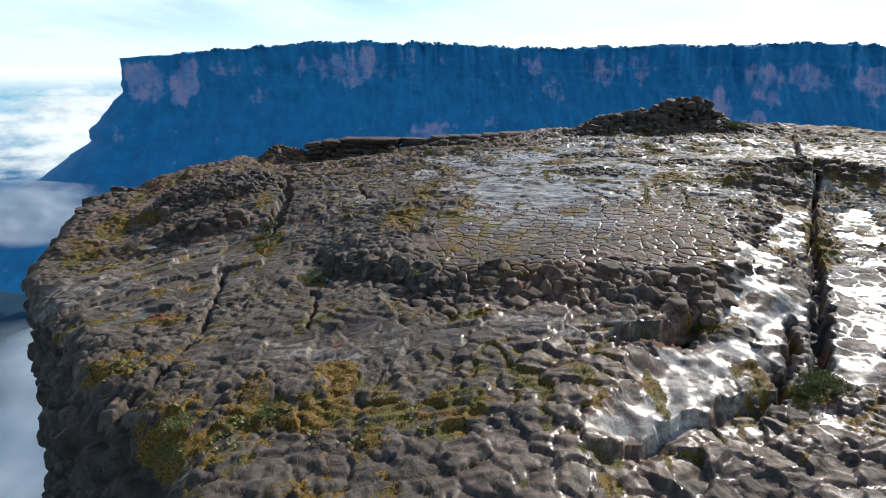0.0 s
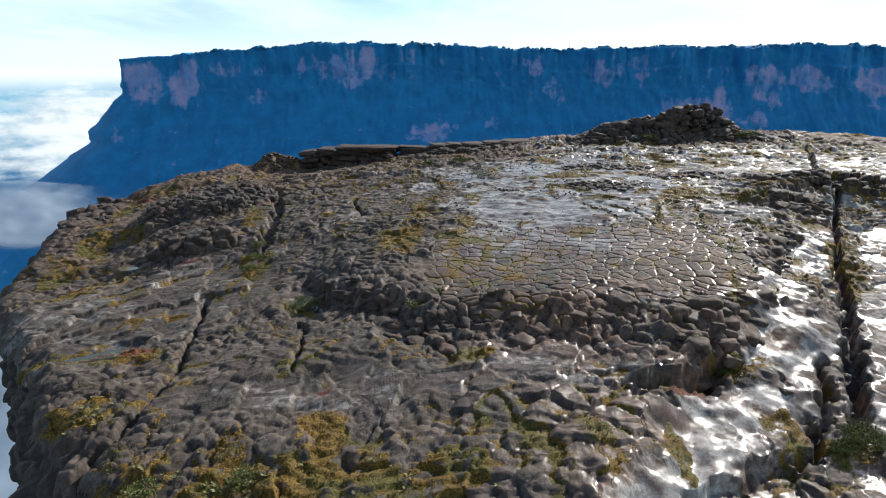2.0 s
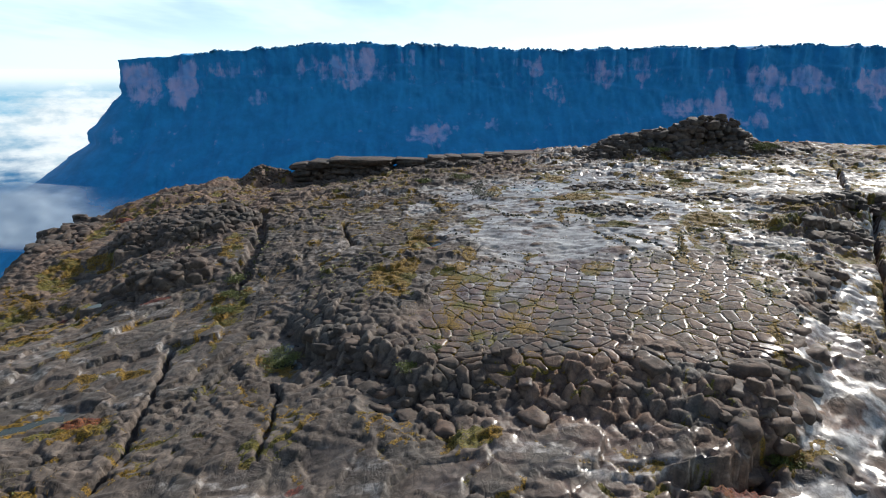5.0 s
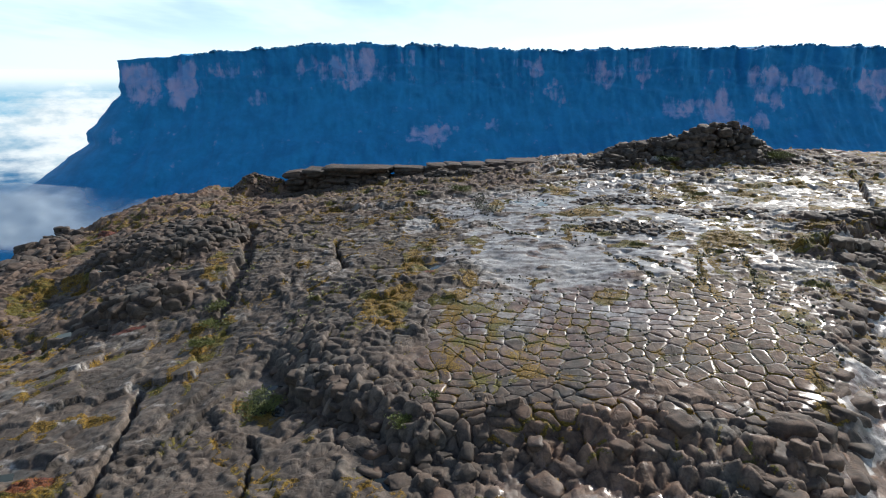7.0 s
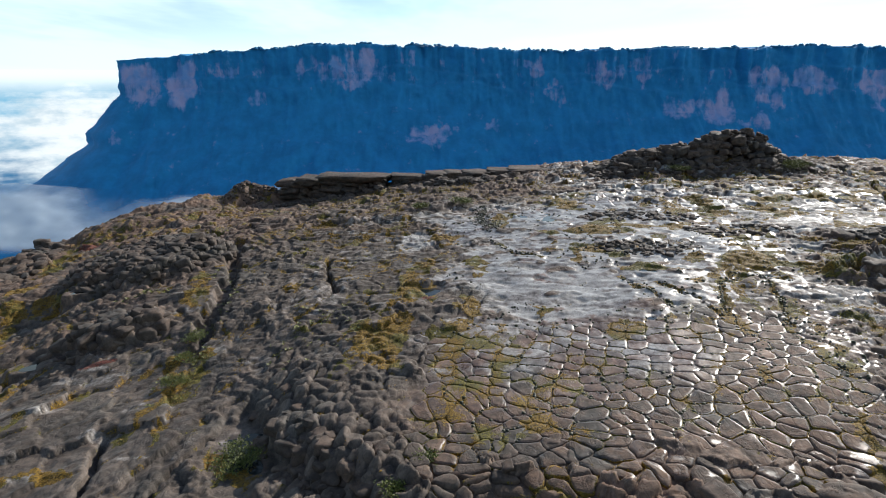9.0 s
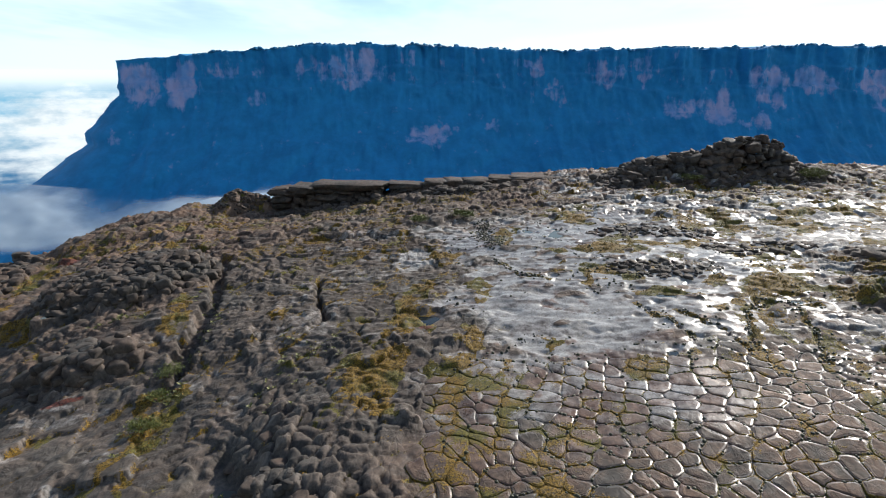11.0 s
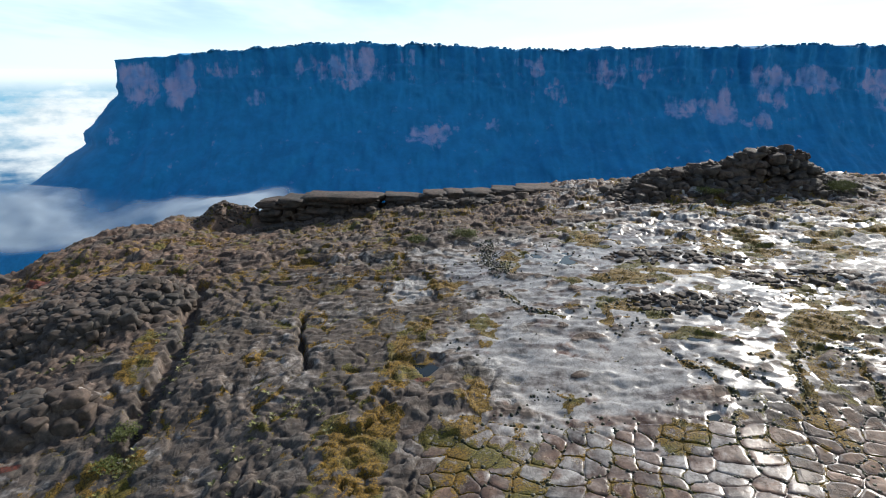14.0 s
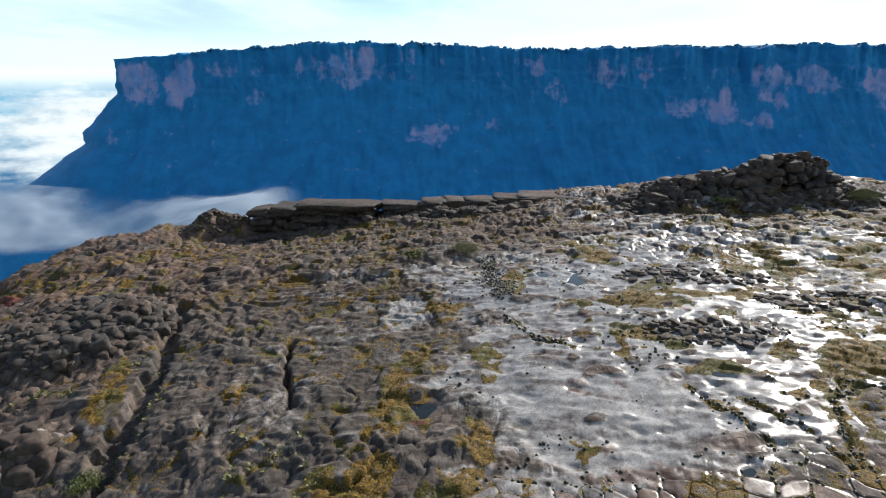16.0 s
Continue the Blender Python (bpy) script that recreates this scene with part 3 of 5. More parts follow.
    h = h + plate * (1 - mound) * plated + sheet * rip * (1 - slabs) + slabs * (0.30 * fbm(x * 0.20, y * 0.32, 93, 3, 0.4) + 0.03 * fbm(x * 0.9, y * 1.2, 94, 2))
    right = smooth(34, 52, x) * smooth(60, 90, y)
    h = h + ledge * np.clip(0.16 * sheet + 0.9 * far + 0.4 * right + 0.6 * rough_w - 0.5 * slabs, 0, 1)
    e6, r6, u6, v6 = cells(wx, wy, 3.6, 3.0, -20, 0.85, 135)
    back = smooth(138, 152, y)
    h = h + back * (0.75 * (r6 - 0.5) + 0.25 * (1 - np.exp(-e6 / 0.3)) + 0.5 * (np.floor(4 * r3) / 4 - 0.4))
    h = h + right * (0.6 + 0.4 * smooth(110, 95, y)) * (0.18 * (1 - np.exp(-e6 / 0.2)) + 0.24 * (r6 - 0.5) + 0.06 * u6 * (r6 - 0.5))
    h = h + (1 - 0.93 * calm) * (0.07 * fbm(x * 0.9, y * 0.9, 141, 4, 0.5)) + 0.008 * fbm(x * 3.1, y * 3.1, 151, 2)
    z = z + h
    # fissures and cracks
    jx, jy = x + 0.5 * fbm(x * 0.6, y * 0.6, 161, 3), y + 0.5 * fbm(x * 0.6, y * 0.6, 171, 3)
    d, side, par = along(jx, jy, FISSURE)
    wide = (0.45 + 0.4 * smooth(100, 75, y)) * (1 + 0.45 * fbm(x * 0.25, y * 0.25, 181, 2))
    trench = smooth(wide * 1.25, wide * 0.7, d)
    z = z - trench * (2.8 + 0.8 * fbm(x * 0.5, y * 0.5, 183, 2))
    d, side, par = along(jx, jy, CROSS)
    z = z + 0.9 * np.exp(-((d - 1.6) / 1.6) ** 2) * block * 2.0 - 1.2 * smooth(1.6, 0.5, d)
    cut = np.zeros(np.shape(x))
    for pts, w, depth in CRACKS:
        d, side, par = along(jx, jy, pts)
        c = smooth(w * 1.5, w * 0.4, d) * smooth(0, 0.06, par) * smooth(1, 0.94, par)
        z = z - depth * c
        cut = np.maximum(cut, smooth(w * 3.2, w, d) * (depth < 0.6))
    d, side, par = along(jx, jy, GULLY)
    d = d + 0.9 * fbm(x * 0.45, y * 0.45, 185, 3)
    z = z - 1.5 * smooth(1.5, 0.8, d) * smooth(0, 0.06, par) * smooth(1, 0.85, par)
    # pool basins
    wet_edge = np.zeros(np.shape(x))
    for (cx, cy, rx, ry, turn), level in zip(POOLS, pool_levels()):
        bend = 0.7 * min(rx, ry)
        q = blob(x + bend * fbm(x * 0.45, y * 0.45, 241, 3), y + bend * fbm(x * 0.45, y * 0.45, 243, 3), cx, cy, rx, ry, turn)
        hold = smooth(2.1, 1.6, q)
        z = z * (1 - hold) + (level - 0.1 + 0.22 * smooth(0.7, 1.25, q)) * hold
        wet_edge = np.maximum(wet_edge, smooth(2.0, 1.1, q))
    # cover
    mx_, my_ = x + 1.3 * fbm(x * 0.3, y * 0.3, 251, 4, 0.6), y + 1.3 * fbm(x * 0.3, y * 0.3, 261, 4, 0.6)
    moss = np.zeros(np.shape(x))
    for cx, cy, rx, ry, turn in MOSS:
        moss = np.maximum(moss, 1.3 * smooth(1.3, 0.85, blob(mx_, my_, cx, cy, rx, ry, turn)))
    joints = smooth(0.25, 0.02, np.where(flags > 0.5, e1, e2)) * (flags + 0.5 * band) + 0.8 * plate * smooth(0.3, 0.05, e8)
    spread = fbm(x * 0.11, y * 0.11, 191, 4)
    open_moss = smooth(-0.55, 0.35, spread) * (0.6 * rough_w + 0.45 * flags + 0.2 * sheet + 0.35 * band + 0.3 * mound + 0.3 * plate + 0.36 * far + 0.5 * right)
    crevice = smooth(0.42, 0.06, np.where(front > 0.5, e7, np.minimum(e3, e4 + 0.12))) * (rough_w + 0.7 * band) * smooth(-0.35, 0.35, fbm(x * 0.22, y * 0.22, 199, 3))
    low_place = smooth(0.32, -0.12, h)
    speck = smooth(-0.35, 0.3, fbm(x * 0.8, y * 0.8, 198, 3, 0.6))
    moss = np.maximum(moss * (0.6 + 0.4 * np.clip(low_place + 0.2, 0, 1)) * (0.55 + 0.55 * speck), open_moss * (0.35 + 0.75 * low_place) * (0.6 + 0.6 * speck))
    tuft = smooth(0.22, 0.5, fbm(x * 0.17, y * 0.26, 192, 4, 0.6)) * smooth(12, 24, x) * smooth(104, 116, y) * smooth(185, 165, y)
    moss = np.maximum(moss, 0.9 * tuft * np.maximum(sheet, right))
    moss = np.maximum(moss, 0.85 * flags * smooth(0.15, 0.5, fbm(x * 0.14, y * 0.14, 194, 4, 0.6)) * smooth(24, 6, x))
    growth = smooth(58, 50, y) * smooth(6, -6, x) * smooth(-38, -28, x)
    moss = np.maximum(moss, growth * (0.35 + 0.65 * low_place) * (0.35 + 0.8 * speck))
    moss = 1.22 * moss * (0.52 + 0.66 * smooth(-0.45, 0.35, fbm(x * 0.55, y * 0.55, 197, 4, 0.6)))
    moss = np.clip(np.maximum(moss, np.maximum(1.0 * cut * smooth(-0.6, 0.2, fbm(x * 0.4, y * 0.4, 195, 2)), np.maximum(0.85 * crevice, 0.6 * joints) * smooth(-0.25, 0.4, fbm(x * 0.3, y * 0.3, 193, 3)))), 0, 1)
    moss = moss * (1 - trench)
    red = np.zeros(np.shape(x))
    for cx, cy, rx, ry, turn in REDS:
        red = np.maximum(red, 0.9 * smooth(1.3, 0.5, blob(x, y, cx, cy, rx, ry, turn)))
    gap = np.where(flags > 0.5, e1, np.where(front > 0.5, e7, np.where(right > 0.5, e6, np.where(band > 0.5, e2, e3))))
    film = smooth(0.30, 0.05, gap) * smooth(-5, 15, x)
    wet = np.clip(0.08 + (0.62 - 0.45 * smooth(32, 42, x) * smooth(114, 104, y)) * sheet + (0.22 + 0.3 * smooth(80, 93, y)) * (1 - 0.55 * smooth(26, 36, x)) * flags + slabs * (0.10 + 0.55 * smooth(-0.15, 0.3, fbm(x * 0.2, y * 0.26, 278, 3))) + 0.34 * plate + 0.38 * front * rough_w + 0.04 * right + 0.55 * film + 0.3 * wet_edge + 0.12 * smooth(40, 44, x) * smooth(62, 54, x) * smooth(55, 62, y) * smooth(108, 98, y) * smooth(-0.1, 0.35, fbm(x * 0.2, y * 0.2, 275, 3)) - 0.5 * knob * sheet, 0, 1)
    warm = np.clip(0.24 + 0.3 * smooth(-28, -45, x) * smooth(95, 110, y) + 0.5 * flags + 0.6 * band * smooth(-5, 15, x) + 0.45 * smooth(-5, 20, x) + 0.3 * slabs * smooth(0.1, 0.4, fbm(x * 0.2, y * 0.2, 277, 2)) + 0.3 * far, 0, 1)
    streaks = fbm(x * 0.16, y * 0.55, 271, 4, 0.55)
    pale = np.clip((1.0 - 0.6 * smooth(30, 44, x) * smooth(116, 106, y)) * sheet + (0.08 + 0.5 * smooth(82, 93, y)) * (1 - 0.6 * smooth(26, 36, x)) * flags + 0.45 * slabs + smooth(-0.1, 0.45, streaks) * (0.1 * right + 0.35 * smooth(5, 30, x) * rough_w + 0.42 * plate + 0.12 * far + rough_w * (0.05 + 0.32 * smooth(-32, -20, x) * smooth(85, 95, y))), 0, 1) * (0.55 + 0.45 * smooth(-0.4, 0.15, streaks))
    soaked = np.maximum(np.maximum(smooth(1.1, 0.75, blob(mx_, my_, 39.5, 68.5, 8.5, 4, 36)), smooth(1.1, 0.75, blob(mx_, my_, 28, 56, 8, 2.6, 24))), smooth(1.1, 0.75, blob(mx_, my_, 21.5, 48.4, 9, 2.2, 31)))
    wet, pale = np.clip(wet + 0.35 * soaked, 0, 1), np.clip(pale + 0.25 * soaked, 0, 1)
    dull = smooth(140, 158, y) * smooth(34, 16, x)
    pale = pale * (1 - 0.75 * knob * sheet) * (1 - 0.6 * dull)
    wet = wet * (1 - 0.7 * dull) * (1 - 0.35 * smooth(40, 55, x) * smooth(105, 115, y)) + 0.2 * smooth(138, 150, y) * smooth(34, 46, x) * smooth(0.0, 0.3, streaks)
    pale = np.maximum(pale, 0.9 * smooth(1.2, 0.6, blob(mx_, my_, -4, 133, 4.5, 5)))
    tan = smooth(1.2, 0.7, blob(mx_, my_, 38.6, 67.6, 3.4, 1.5, 36)) + smooth(1.2, 0.7, blob(mx_, my_, 44.5, 70.5, 1.8, 1.2, 36))
    warm, pale, wet = np.clip(warm + 0.9 * tan, 0, 1), pale * (1 - tan), wet * (1 - 0.5 * tan)
    own = np.where(flags > 0.5, r1 * (0.45 + 0.55 * smooth(82, 92, y)), np.where(band + mound > 0.5, r2, np.where(sheet > 0.5, 0.5, r3)))
    return z, moss, wet, warm, red, own, pale


def rim_distance(x, y):
    """Distance outside the plateau's rim (inside: minus)."""
    coarse, side, _ = along(x, y, EDGE + EDGE[:1])
    d = np.where(side > 0, coarse, -coarse)
    close = (d > -9) & (d < 9)
    fine, side, _ = along(x[close], y[close], [tuple(p) for p in RIM[::3]] + [tuple(RIM[0])])
    d[close] = np.where(side > 0, fine, -fine)
    return d


# ---- ground sheet ----
def spaced(lo, hi, size):
    out = [lo]
    while out[-1] < hi:
        out.append(out[-1] + size(out[-1]))
    return np.array(out)


gx = spaced(-118.0, 240.0, lambda x: 0.22 if -52 < x < 52 else min(8.0, 0.22 + 0.0042 * (abs(x) - 52) + 0.05 * max(0.0, x - 110)))
gy = spaced(-92.0, 262.0, lambda y: (0.205 if 36 < y < 118 else 0.205 + 0.0032 * (y - 118)) if y > 36 else min(8.0, 0.18 + 0.09 * (36 - y)))
X, Y = np.meshgrid(gx, gy)
Z, g_moss, g_wet, g_warm, g_red, g_own, g_pale = surface(X, Y)
# behind the start the sheet is coarser and the relief milder
near = smooth(4, 30, Y)
Z = low_form(X, Y) + (Z - low_form(X, Y)) * near + (1 - near) * 0.35 * fbm(X * 0.12, Y * 0.12, 205, 2)
g_moss, g_own, g_pale = g_moss * near + (1 - near) * 0.5 * smooth(0.1, 0.5, fbm(X * 0.08, Y * 0.08, 206, 2)), g_own * near + 0.45 * (1 - near), g_pale * near
out = rim_distance(X, Y) + 0.7 * fbm(X * 0.35, Y * 0.35, 201, 3)
Z = Z - 1.6 * smooth(-4, 1.0, out) ** 2 - 2.0 * np.maximum(out, 0)
# the flagstones that lie as loose pieces: here the sheet is their bed
ks, js = np.meshgrid(np.arange(-25.0, 25.0), np.arange(25.0, 90.0))
ks, js = ks.ravel(), js.ravel()
mid_u, mid_v = flag_seed(ks, js)
mid_x, mid_y = FC * mid_u - FS * mid_v, FS * mid_u + FC * mid_v
warp_x, warp_y = flag_warp(mid_x, mid_y)
mid_x, mid_y = mid_x + warp_x, mid_y + warp_y
kinds = zones(mid_x, mid_y)
dry_here = np.min([blob(mid_x, mid_y, *q) for q in POOLS], axis=0) > 1.9
chosen = (mid_x > -2) & (mid_x < 42) & (mid_y > 71.5) & (mid_y < 99.5) & (kinds[0] + kinds[1] > 0.22) & (kinds[5] < 0.4) & dry_here
chosen &= rnd(ks, js, 109) > 0.10 * kinds[0]
flags_here = [(float(k), float(j), float(w)) for k, j, w in zip(ks[chosen], js[chosen], kinds[0][chosen])][:330]
bed = (X > -6) & (X < 47) & (Y > 67) & (Y < 106)
_, _, k_bed, j_bed = flag_cells(X[bed], Y[bed])
in_bed = np.isin(k_bed * 1000 + j_bed, np.array([f[0] * 1000 + f[1] for f in flags_here]))
zb = Z[bed]
zb[in_bed] = (low_form(X[bed], Y[bed]) + 0.03 * fbm(X[bed] * 2, Y[bed] * 2, 211, 2))[in_bed]
Z[bed] = zb
verts = np.stack([X, Y, Z], -1).reshape(-1, 3)
quads = sheet_quads(*X.shape)
keep = (out.reshape(-1)[quads] < 0.7).all(1)
quads = quads[keep]
used = np.zeros(len(verts), bool)
used[quads.ravel()] = True
renum = np.cumsum(used) - 1
ground = tagged(new("ground", grid_mesh("ground", verts[used], renum[quads], ROCK, {"moss": g_moss.ravel()[used], "wet": g_wet.ravel()[used], "warm": g_warm.ravel()[used], "red": g_red.ravel()[used], "own": g_own.ravel()[used], "pale": g_pale.ravel()[used]})),
                "wet dark sandstone plateau with joints and golden moss", "rock ground", kind="structure")


def ground_at(x, y):
    """Height of the ground sheet near the places given."""
    x, y = np.atleast_1d(np.asarray(x, float)), np.atleast_1d(np.asarray(y, float))
    i, j = np.clip(np.searchsorted(gx, x) - 1, 0, len(gx) - 2), np.clip(np.searchsorted(gy, y) - 1, 0, len(gy) - 2)
    tx, ty = (x - gx[i]) / (gx[i + 1] - gx[i]), (y - gy[j]) / (gy[j + 1] - gy[j])
    return (Z[j, i] * (1 - tx) + Z[j, i + 1] * tx) * (1 - ty) + (Z[j + 1, i] * (1 - tx) + Z[j + 1, i + 1] * tx) * ty


# ---- cliff under the rim ----
tangent = np.roll(RIM, -1, 0) - np.roll(RIM, 1, 0)
tangent = (tangent + np.roll(tangent, 2, 0) + np.roll(tangent, -2, 0)) / 3
normal = np.stack([-tangent[:, 1], tangent[:, 0]], -1) / np.linalg.norm(tangent, axis=1)[:, None]
run = np.concatenate([[0], np.cumsum(np.linalg.norm(np.diff(RIM, axis=0), axis=1))])
drop = np.concatenate([np.arange(0, 46, 0.5), [48, 51, 55, 60, 66, 75, 90, 120, 170, 240, 330, 430, 560]])
flare = np.interp(drop, [0, 1, 4, 9, 16, 25, 40, 47, 56, 85, 170, 380, 560], [-1.0, 0.0, 0.8, 0.3, 1.6, 1.0, 2.6, 3.2, 3.6, 5, 9, 20, 30])
S, D = np.meshgrid(run, drop)
e5, r5, u5, v5 = cells(S + 1.2 * fbm(S * 0.2, D * 0.2, 221, 2), D + 0.8 * fbm(S * 0.3, D * 0.2, 223, 2), 2.6, 3.4, 8, 0.8, 225)
bulge = 1.5 * fbm(S * 0.07, D * 0.05, 231, 3) + 1.4 * (1 - np.exp(-e5 / 0.25)) - 1.3 + 2.4 * (r5 - 0.5) + 0.35 * fbm(S * 0.6, D * 0.5, 233, 3)
bulge = bulge * smooth(-0.5, 2.5, D)
top_z = low_form(RIM[:, 0], RIM[:, 1]) - 1.2
reach = flare[:, None] + bulge
CX = RIM[:, 0][None] + normal[:, 0][None] * reach
CY = RIM[:, 1][None] + normal[:, 1][None] * reach
CZ = top_z[None] - D
cliff_v = np.stack([CX, CY, CZ], -1)
cliff_v = np.concatenate([cliff_v, cliff_v[:, :1]], 1)
rows_c, cols_c = cliff_v.shape[:2]
pad = lambda a: np.concatenate([a, a[:, :1]], 1).ravel()
green = 0.25 * smooth(46, 60, D) + 0.55 * smooth(0.1, 0.6, fbm(S * 0.12, D * 0.2, 241, 3)) * smooth(10, 2, D)
cliff = tagged(new("cliff", grid_mesh("cliff", cliff_v.reshape(-1, 3), sheet_quads(rows_c, cols_c)[:, ::-1], ROCK, {"moss": pad(green * 0.8), "wet": pad(0 * D + 0.05), "warm": pad(0.15 + 0 * D), "red": pad(0 * D), "own": pad(r5 * 0.4), "pale": pad(0 * D)})),
               "sheer dark blocky sandstone cliff below the plateau rim", "cliff", kind="structure")

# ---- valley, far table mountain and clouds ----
# aerial haze over the valley is put into the forest's base colour
m, n, place = material("hazed_valley_forest")
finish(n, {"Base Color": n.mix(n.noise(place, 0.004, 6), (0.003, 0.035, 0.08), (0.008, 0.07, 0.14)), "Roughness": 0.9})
HAZED_VALLEY = m
# crest trees carry the haze's blue in their base colour
m, n, place = material("hazed_crest_forest")
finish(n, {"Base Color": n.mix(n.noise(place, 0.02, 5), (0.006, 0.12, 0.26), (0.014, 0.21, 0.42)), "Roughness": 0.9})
HAZED_CREST = m
# blue of the air in between is mixed into the forest and rock colours
m, n, place = material("hazed_cliff")
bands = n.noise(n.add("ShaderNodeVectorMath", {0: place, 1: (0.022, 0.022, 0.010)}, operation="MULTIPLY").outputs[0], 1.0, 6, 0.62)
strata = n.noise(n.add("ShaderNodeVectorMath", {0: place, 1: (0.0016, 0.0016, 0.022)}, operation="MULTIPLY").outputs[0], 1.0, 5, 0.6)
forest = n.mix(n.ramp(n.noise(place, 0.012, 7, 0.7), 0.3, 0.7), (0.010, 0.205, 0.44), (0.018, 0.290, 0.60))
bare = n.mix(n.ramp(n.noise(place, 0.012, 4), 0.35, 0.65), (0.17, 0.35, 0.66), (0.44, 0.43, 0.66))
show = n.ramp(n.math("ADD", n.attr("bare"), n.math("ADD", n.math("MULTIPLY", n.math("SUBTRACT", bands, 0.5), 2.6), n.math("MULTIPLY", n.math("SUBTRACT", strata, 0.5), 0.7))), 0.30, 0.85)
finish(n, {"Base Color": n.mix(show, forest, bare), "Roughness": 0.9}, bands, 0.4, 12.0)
HAZED_ROCK = m

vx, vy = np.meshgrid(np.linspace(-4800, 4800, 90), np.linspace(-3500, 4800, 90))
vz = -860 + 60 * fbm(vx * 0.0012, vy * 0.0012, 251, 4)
tagged(new("valley_floor", grid_mesh("valley_floor", np.stack([vx, vy, vz], -1).reshape(-1, 3), sheet_quads(90, 90), HAZED_VALLEY)), "forested valley floor far below, distance haze painted in as blue", "valley", kind="structure")

# table mountain: rim line from behind its corner along the front, and a profile of cliff and forested slope
FAR = 3000.0
front = [(-1556 - 30 * k / 10, FAR + 1700 - 160 * k) for k in range(10)] + [(-1588, FAR + 60), (-1576, FAR + 8)]
mx = np.concatenate([[p[0] for p in front], np.arange(-1552, 2800, 9.0)])
my = np.concatenate([[p[1] for p in front], FAR + 0 * np.arange(-1552, 2800, 9.0)])
ms = np.concatenate([[0], np.cumsum(np.hypot(np.diff(mx), np.diff(my)))])
tan_x, tan_y = np.gradient(mx), np.gradient(my)
for _ in range(3):
    tan_x, tan_y = np.convolve(np.pad(tan_x, 2, "edge"), np.ones(5) / 5, "valid"), np.convolve(np.pad(tan_y, 2, "edge"), np.ones(5) / 5, "valid")
nl = np.hypot(tan_x, tan_y)
nx, ny = tan_y / nl, -tan_x / nl
crest = np.interp(mx, [-1600, -1330, -1050, -760, -500, -240, 50, 330, 500, 850, 1130, 1480, 1780, 1900, 2090, 2230, 2500], [92, 110, 134, 150, 172, 165, 158, 142, 140, 148, 153, 150, 168, 155, 163, 140, 140])
wall_y = np.interp(mx, [-1600, -700, -350, 200, 900, 1500, 2200], [0, 0, 25, 60, 30, 0, -20])
gully = 26 * fbm(ms * 0.011, 0 * ms, 261, 4) + 10 * fbm(ms * 0.05, 0 * ms, 263, 3)
prof_d = np.concatenate([[-14, -8, -4, -1], np.linspace(0, 235, 40), np.linspace(245, 900, 40)])
side_o = np.interp(prof_d, [-14, -1, 0, 60, 165, 235, 345, 405, 600, 900], [-500, -12, 0, 3, 9, 80, 210, 197, 515, 935])
face_o = np.interp(prof_d, [-14, -1, 0, 60, 165, 265, 345, 405, 600, 900], [-500, -12, 0, 3, 9, 34, 105, 150, 400, 800])
PS, PD = np.meshgrid(ms, prof_d)
rough_face = (6 * fbm(PS * 0.03, PD * 0.016, 271, 4) + 5 * fbm(PS * 0.09, PD * 0.02, 273, 3)) * smooth(-2, 15, PD)
slope_face = 28 * fbm(PS * 0.006, PD * 0.008, 275, 4) * smooth(200, 420, PD)
shelf = 14 * (smooth(100, 112, PD + 30 * fbm(PS * 0.004, 0 * PS, 277, 2)) + smooth(165, 178, PD + 30 * fbm(PS * 0.005, 0 * PS + 5, 278, 2)))
end = smooth(-1560, -1380, mx)
turn_in = smooth(-1568, -1450, mx)[None]
reach = side_o[:, None] * (1 - turn_in) + face_o[:, None] * turn_in + gully[None] * end[None] * smooth(260, 20, PD) + rough_face + slope_face + shelf * end[None]
corner = 9 * fbm(PS * 0.02, 0 * PS, 279, 3)
FXm = mx[None] + nx[None] * reach
FYm = my[None] + ny[None] * reach + wall_y[None]
FZm = crest[None] - PD + corner * smooth(3, -2, PD) * end[None]
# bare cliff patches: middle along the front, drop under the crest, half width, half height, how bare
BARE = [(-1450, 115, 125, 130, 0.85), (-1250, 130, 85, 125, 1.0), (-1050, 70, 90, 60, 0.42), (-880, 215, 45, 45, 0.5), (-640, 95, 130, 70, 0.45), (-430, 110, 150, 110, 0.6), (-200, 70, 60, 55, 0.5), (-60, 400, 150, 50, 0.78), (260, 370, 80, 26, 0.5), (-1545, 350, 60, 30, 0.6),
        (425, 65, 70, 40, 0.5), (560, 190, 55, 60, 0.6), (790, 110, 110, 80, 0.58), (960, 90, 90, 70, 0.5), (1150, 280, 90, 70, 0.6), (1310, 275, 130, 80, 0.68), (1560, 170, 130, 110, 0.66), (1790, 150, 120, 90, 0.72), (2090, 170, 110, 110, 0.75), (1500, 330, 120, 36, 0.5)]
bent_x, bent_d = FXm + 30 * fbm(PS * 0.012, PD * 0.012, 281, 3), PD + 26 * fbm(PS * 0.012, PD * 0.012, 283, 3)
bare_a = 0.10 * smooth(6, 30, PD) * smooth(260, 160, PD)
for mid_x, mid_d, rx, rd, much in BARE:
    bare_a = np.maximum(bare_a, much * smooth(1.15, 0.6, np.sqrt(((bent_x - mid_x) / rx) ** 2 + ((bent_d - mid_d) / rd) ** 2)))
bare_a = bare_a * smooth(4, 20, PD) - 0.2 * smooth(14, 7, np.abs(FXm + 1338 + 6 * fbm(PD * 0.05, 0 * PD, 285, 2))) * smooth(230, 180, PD)
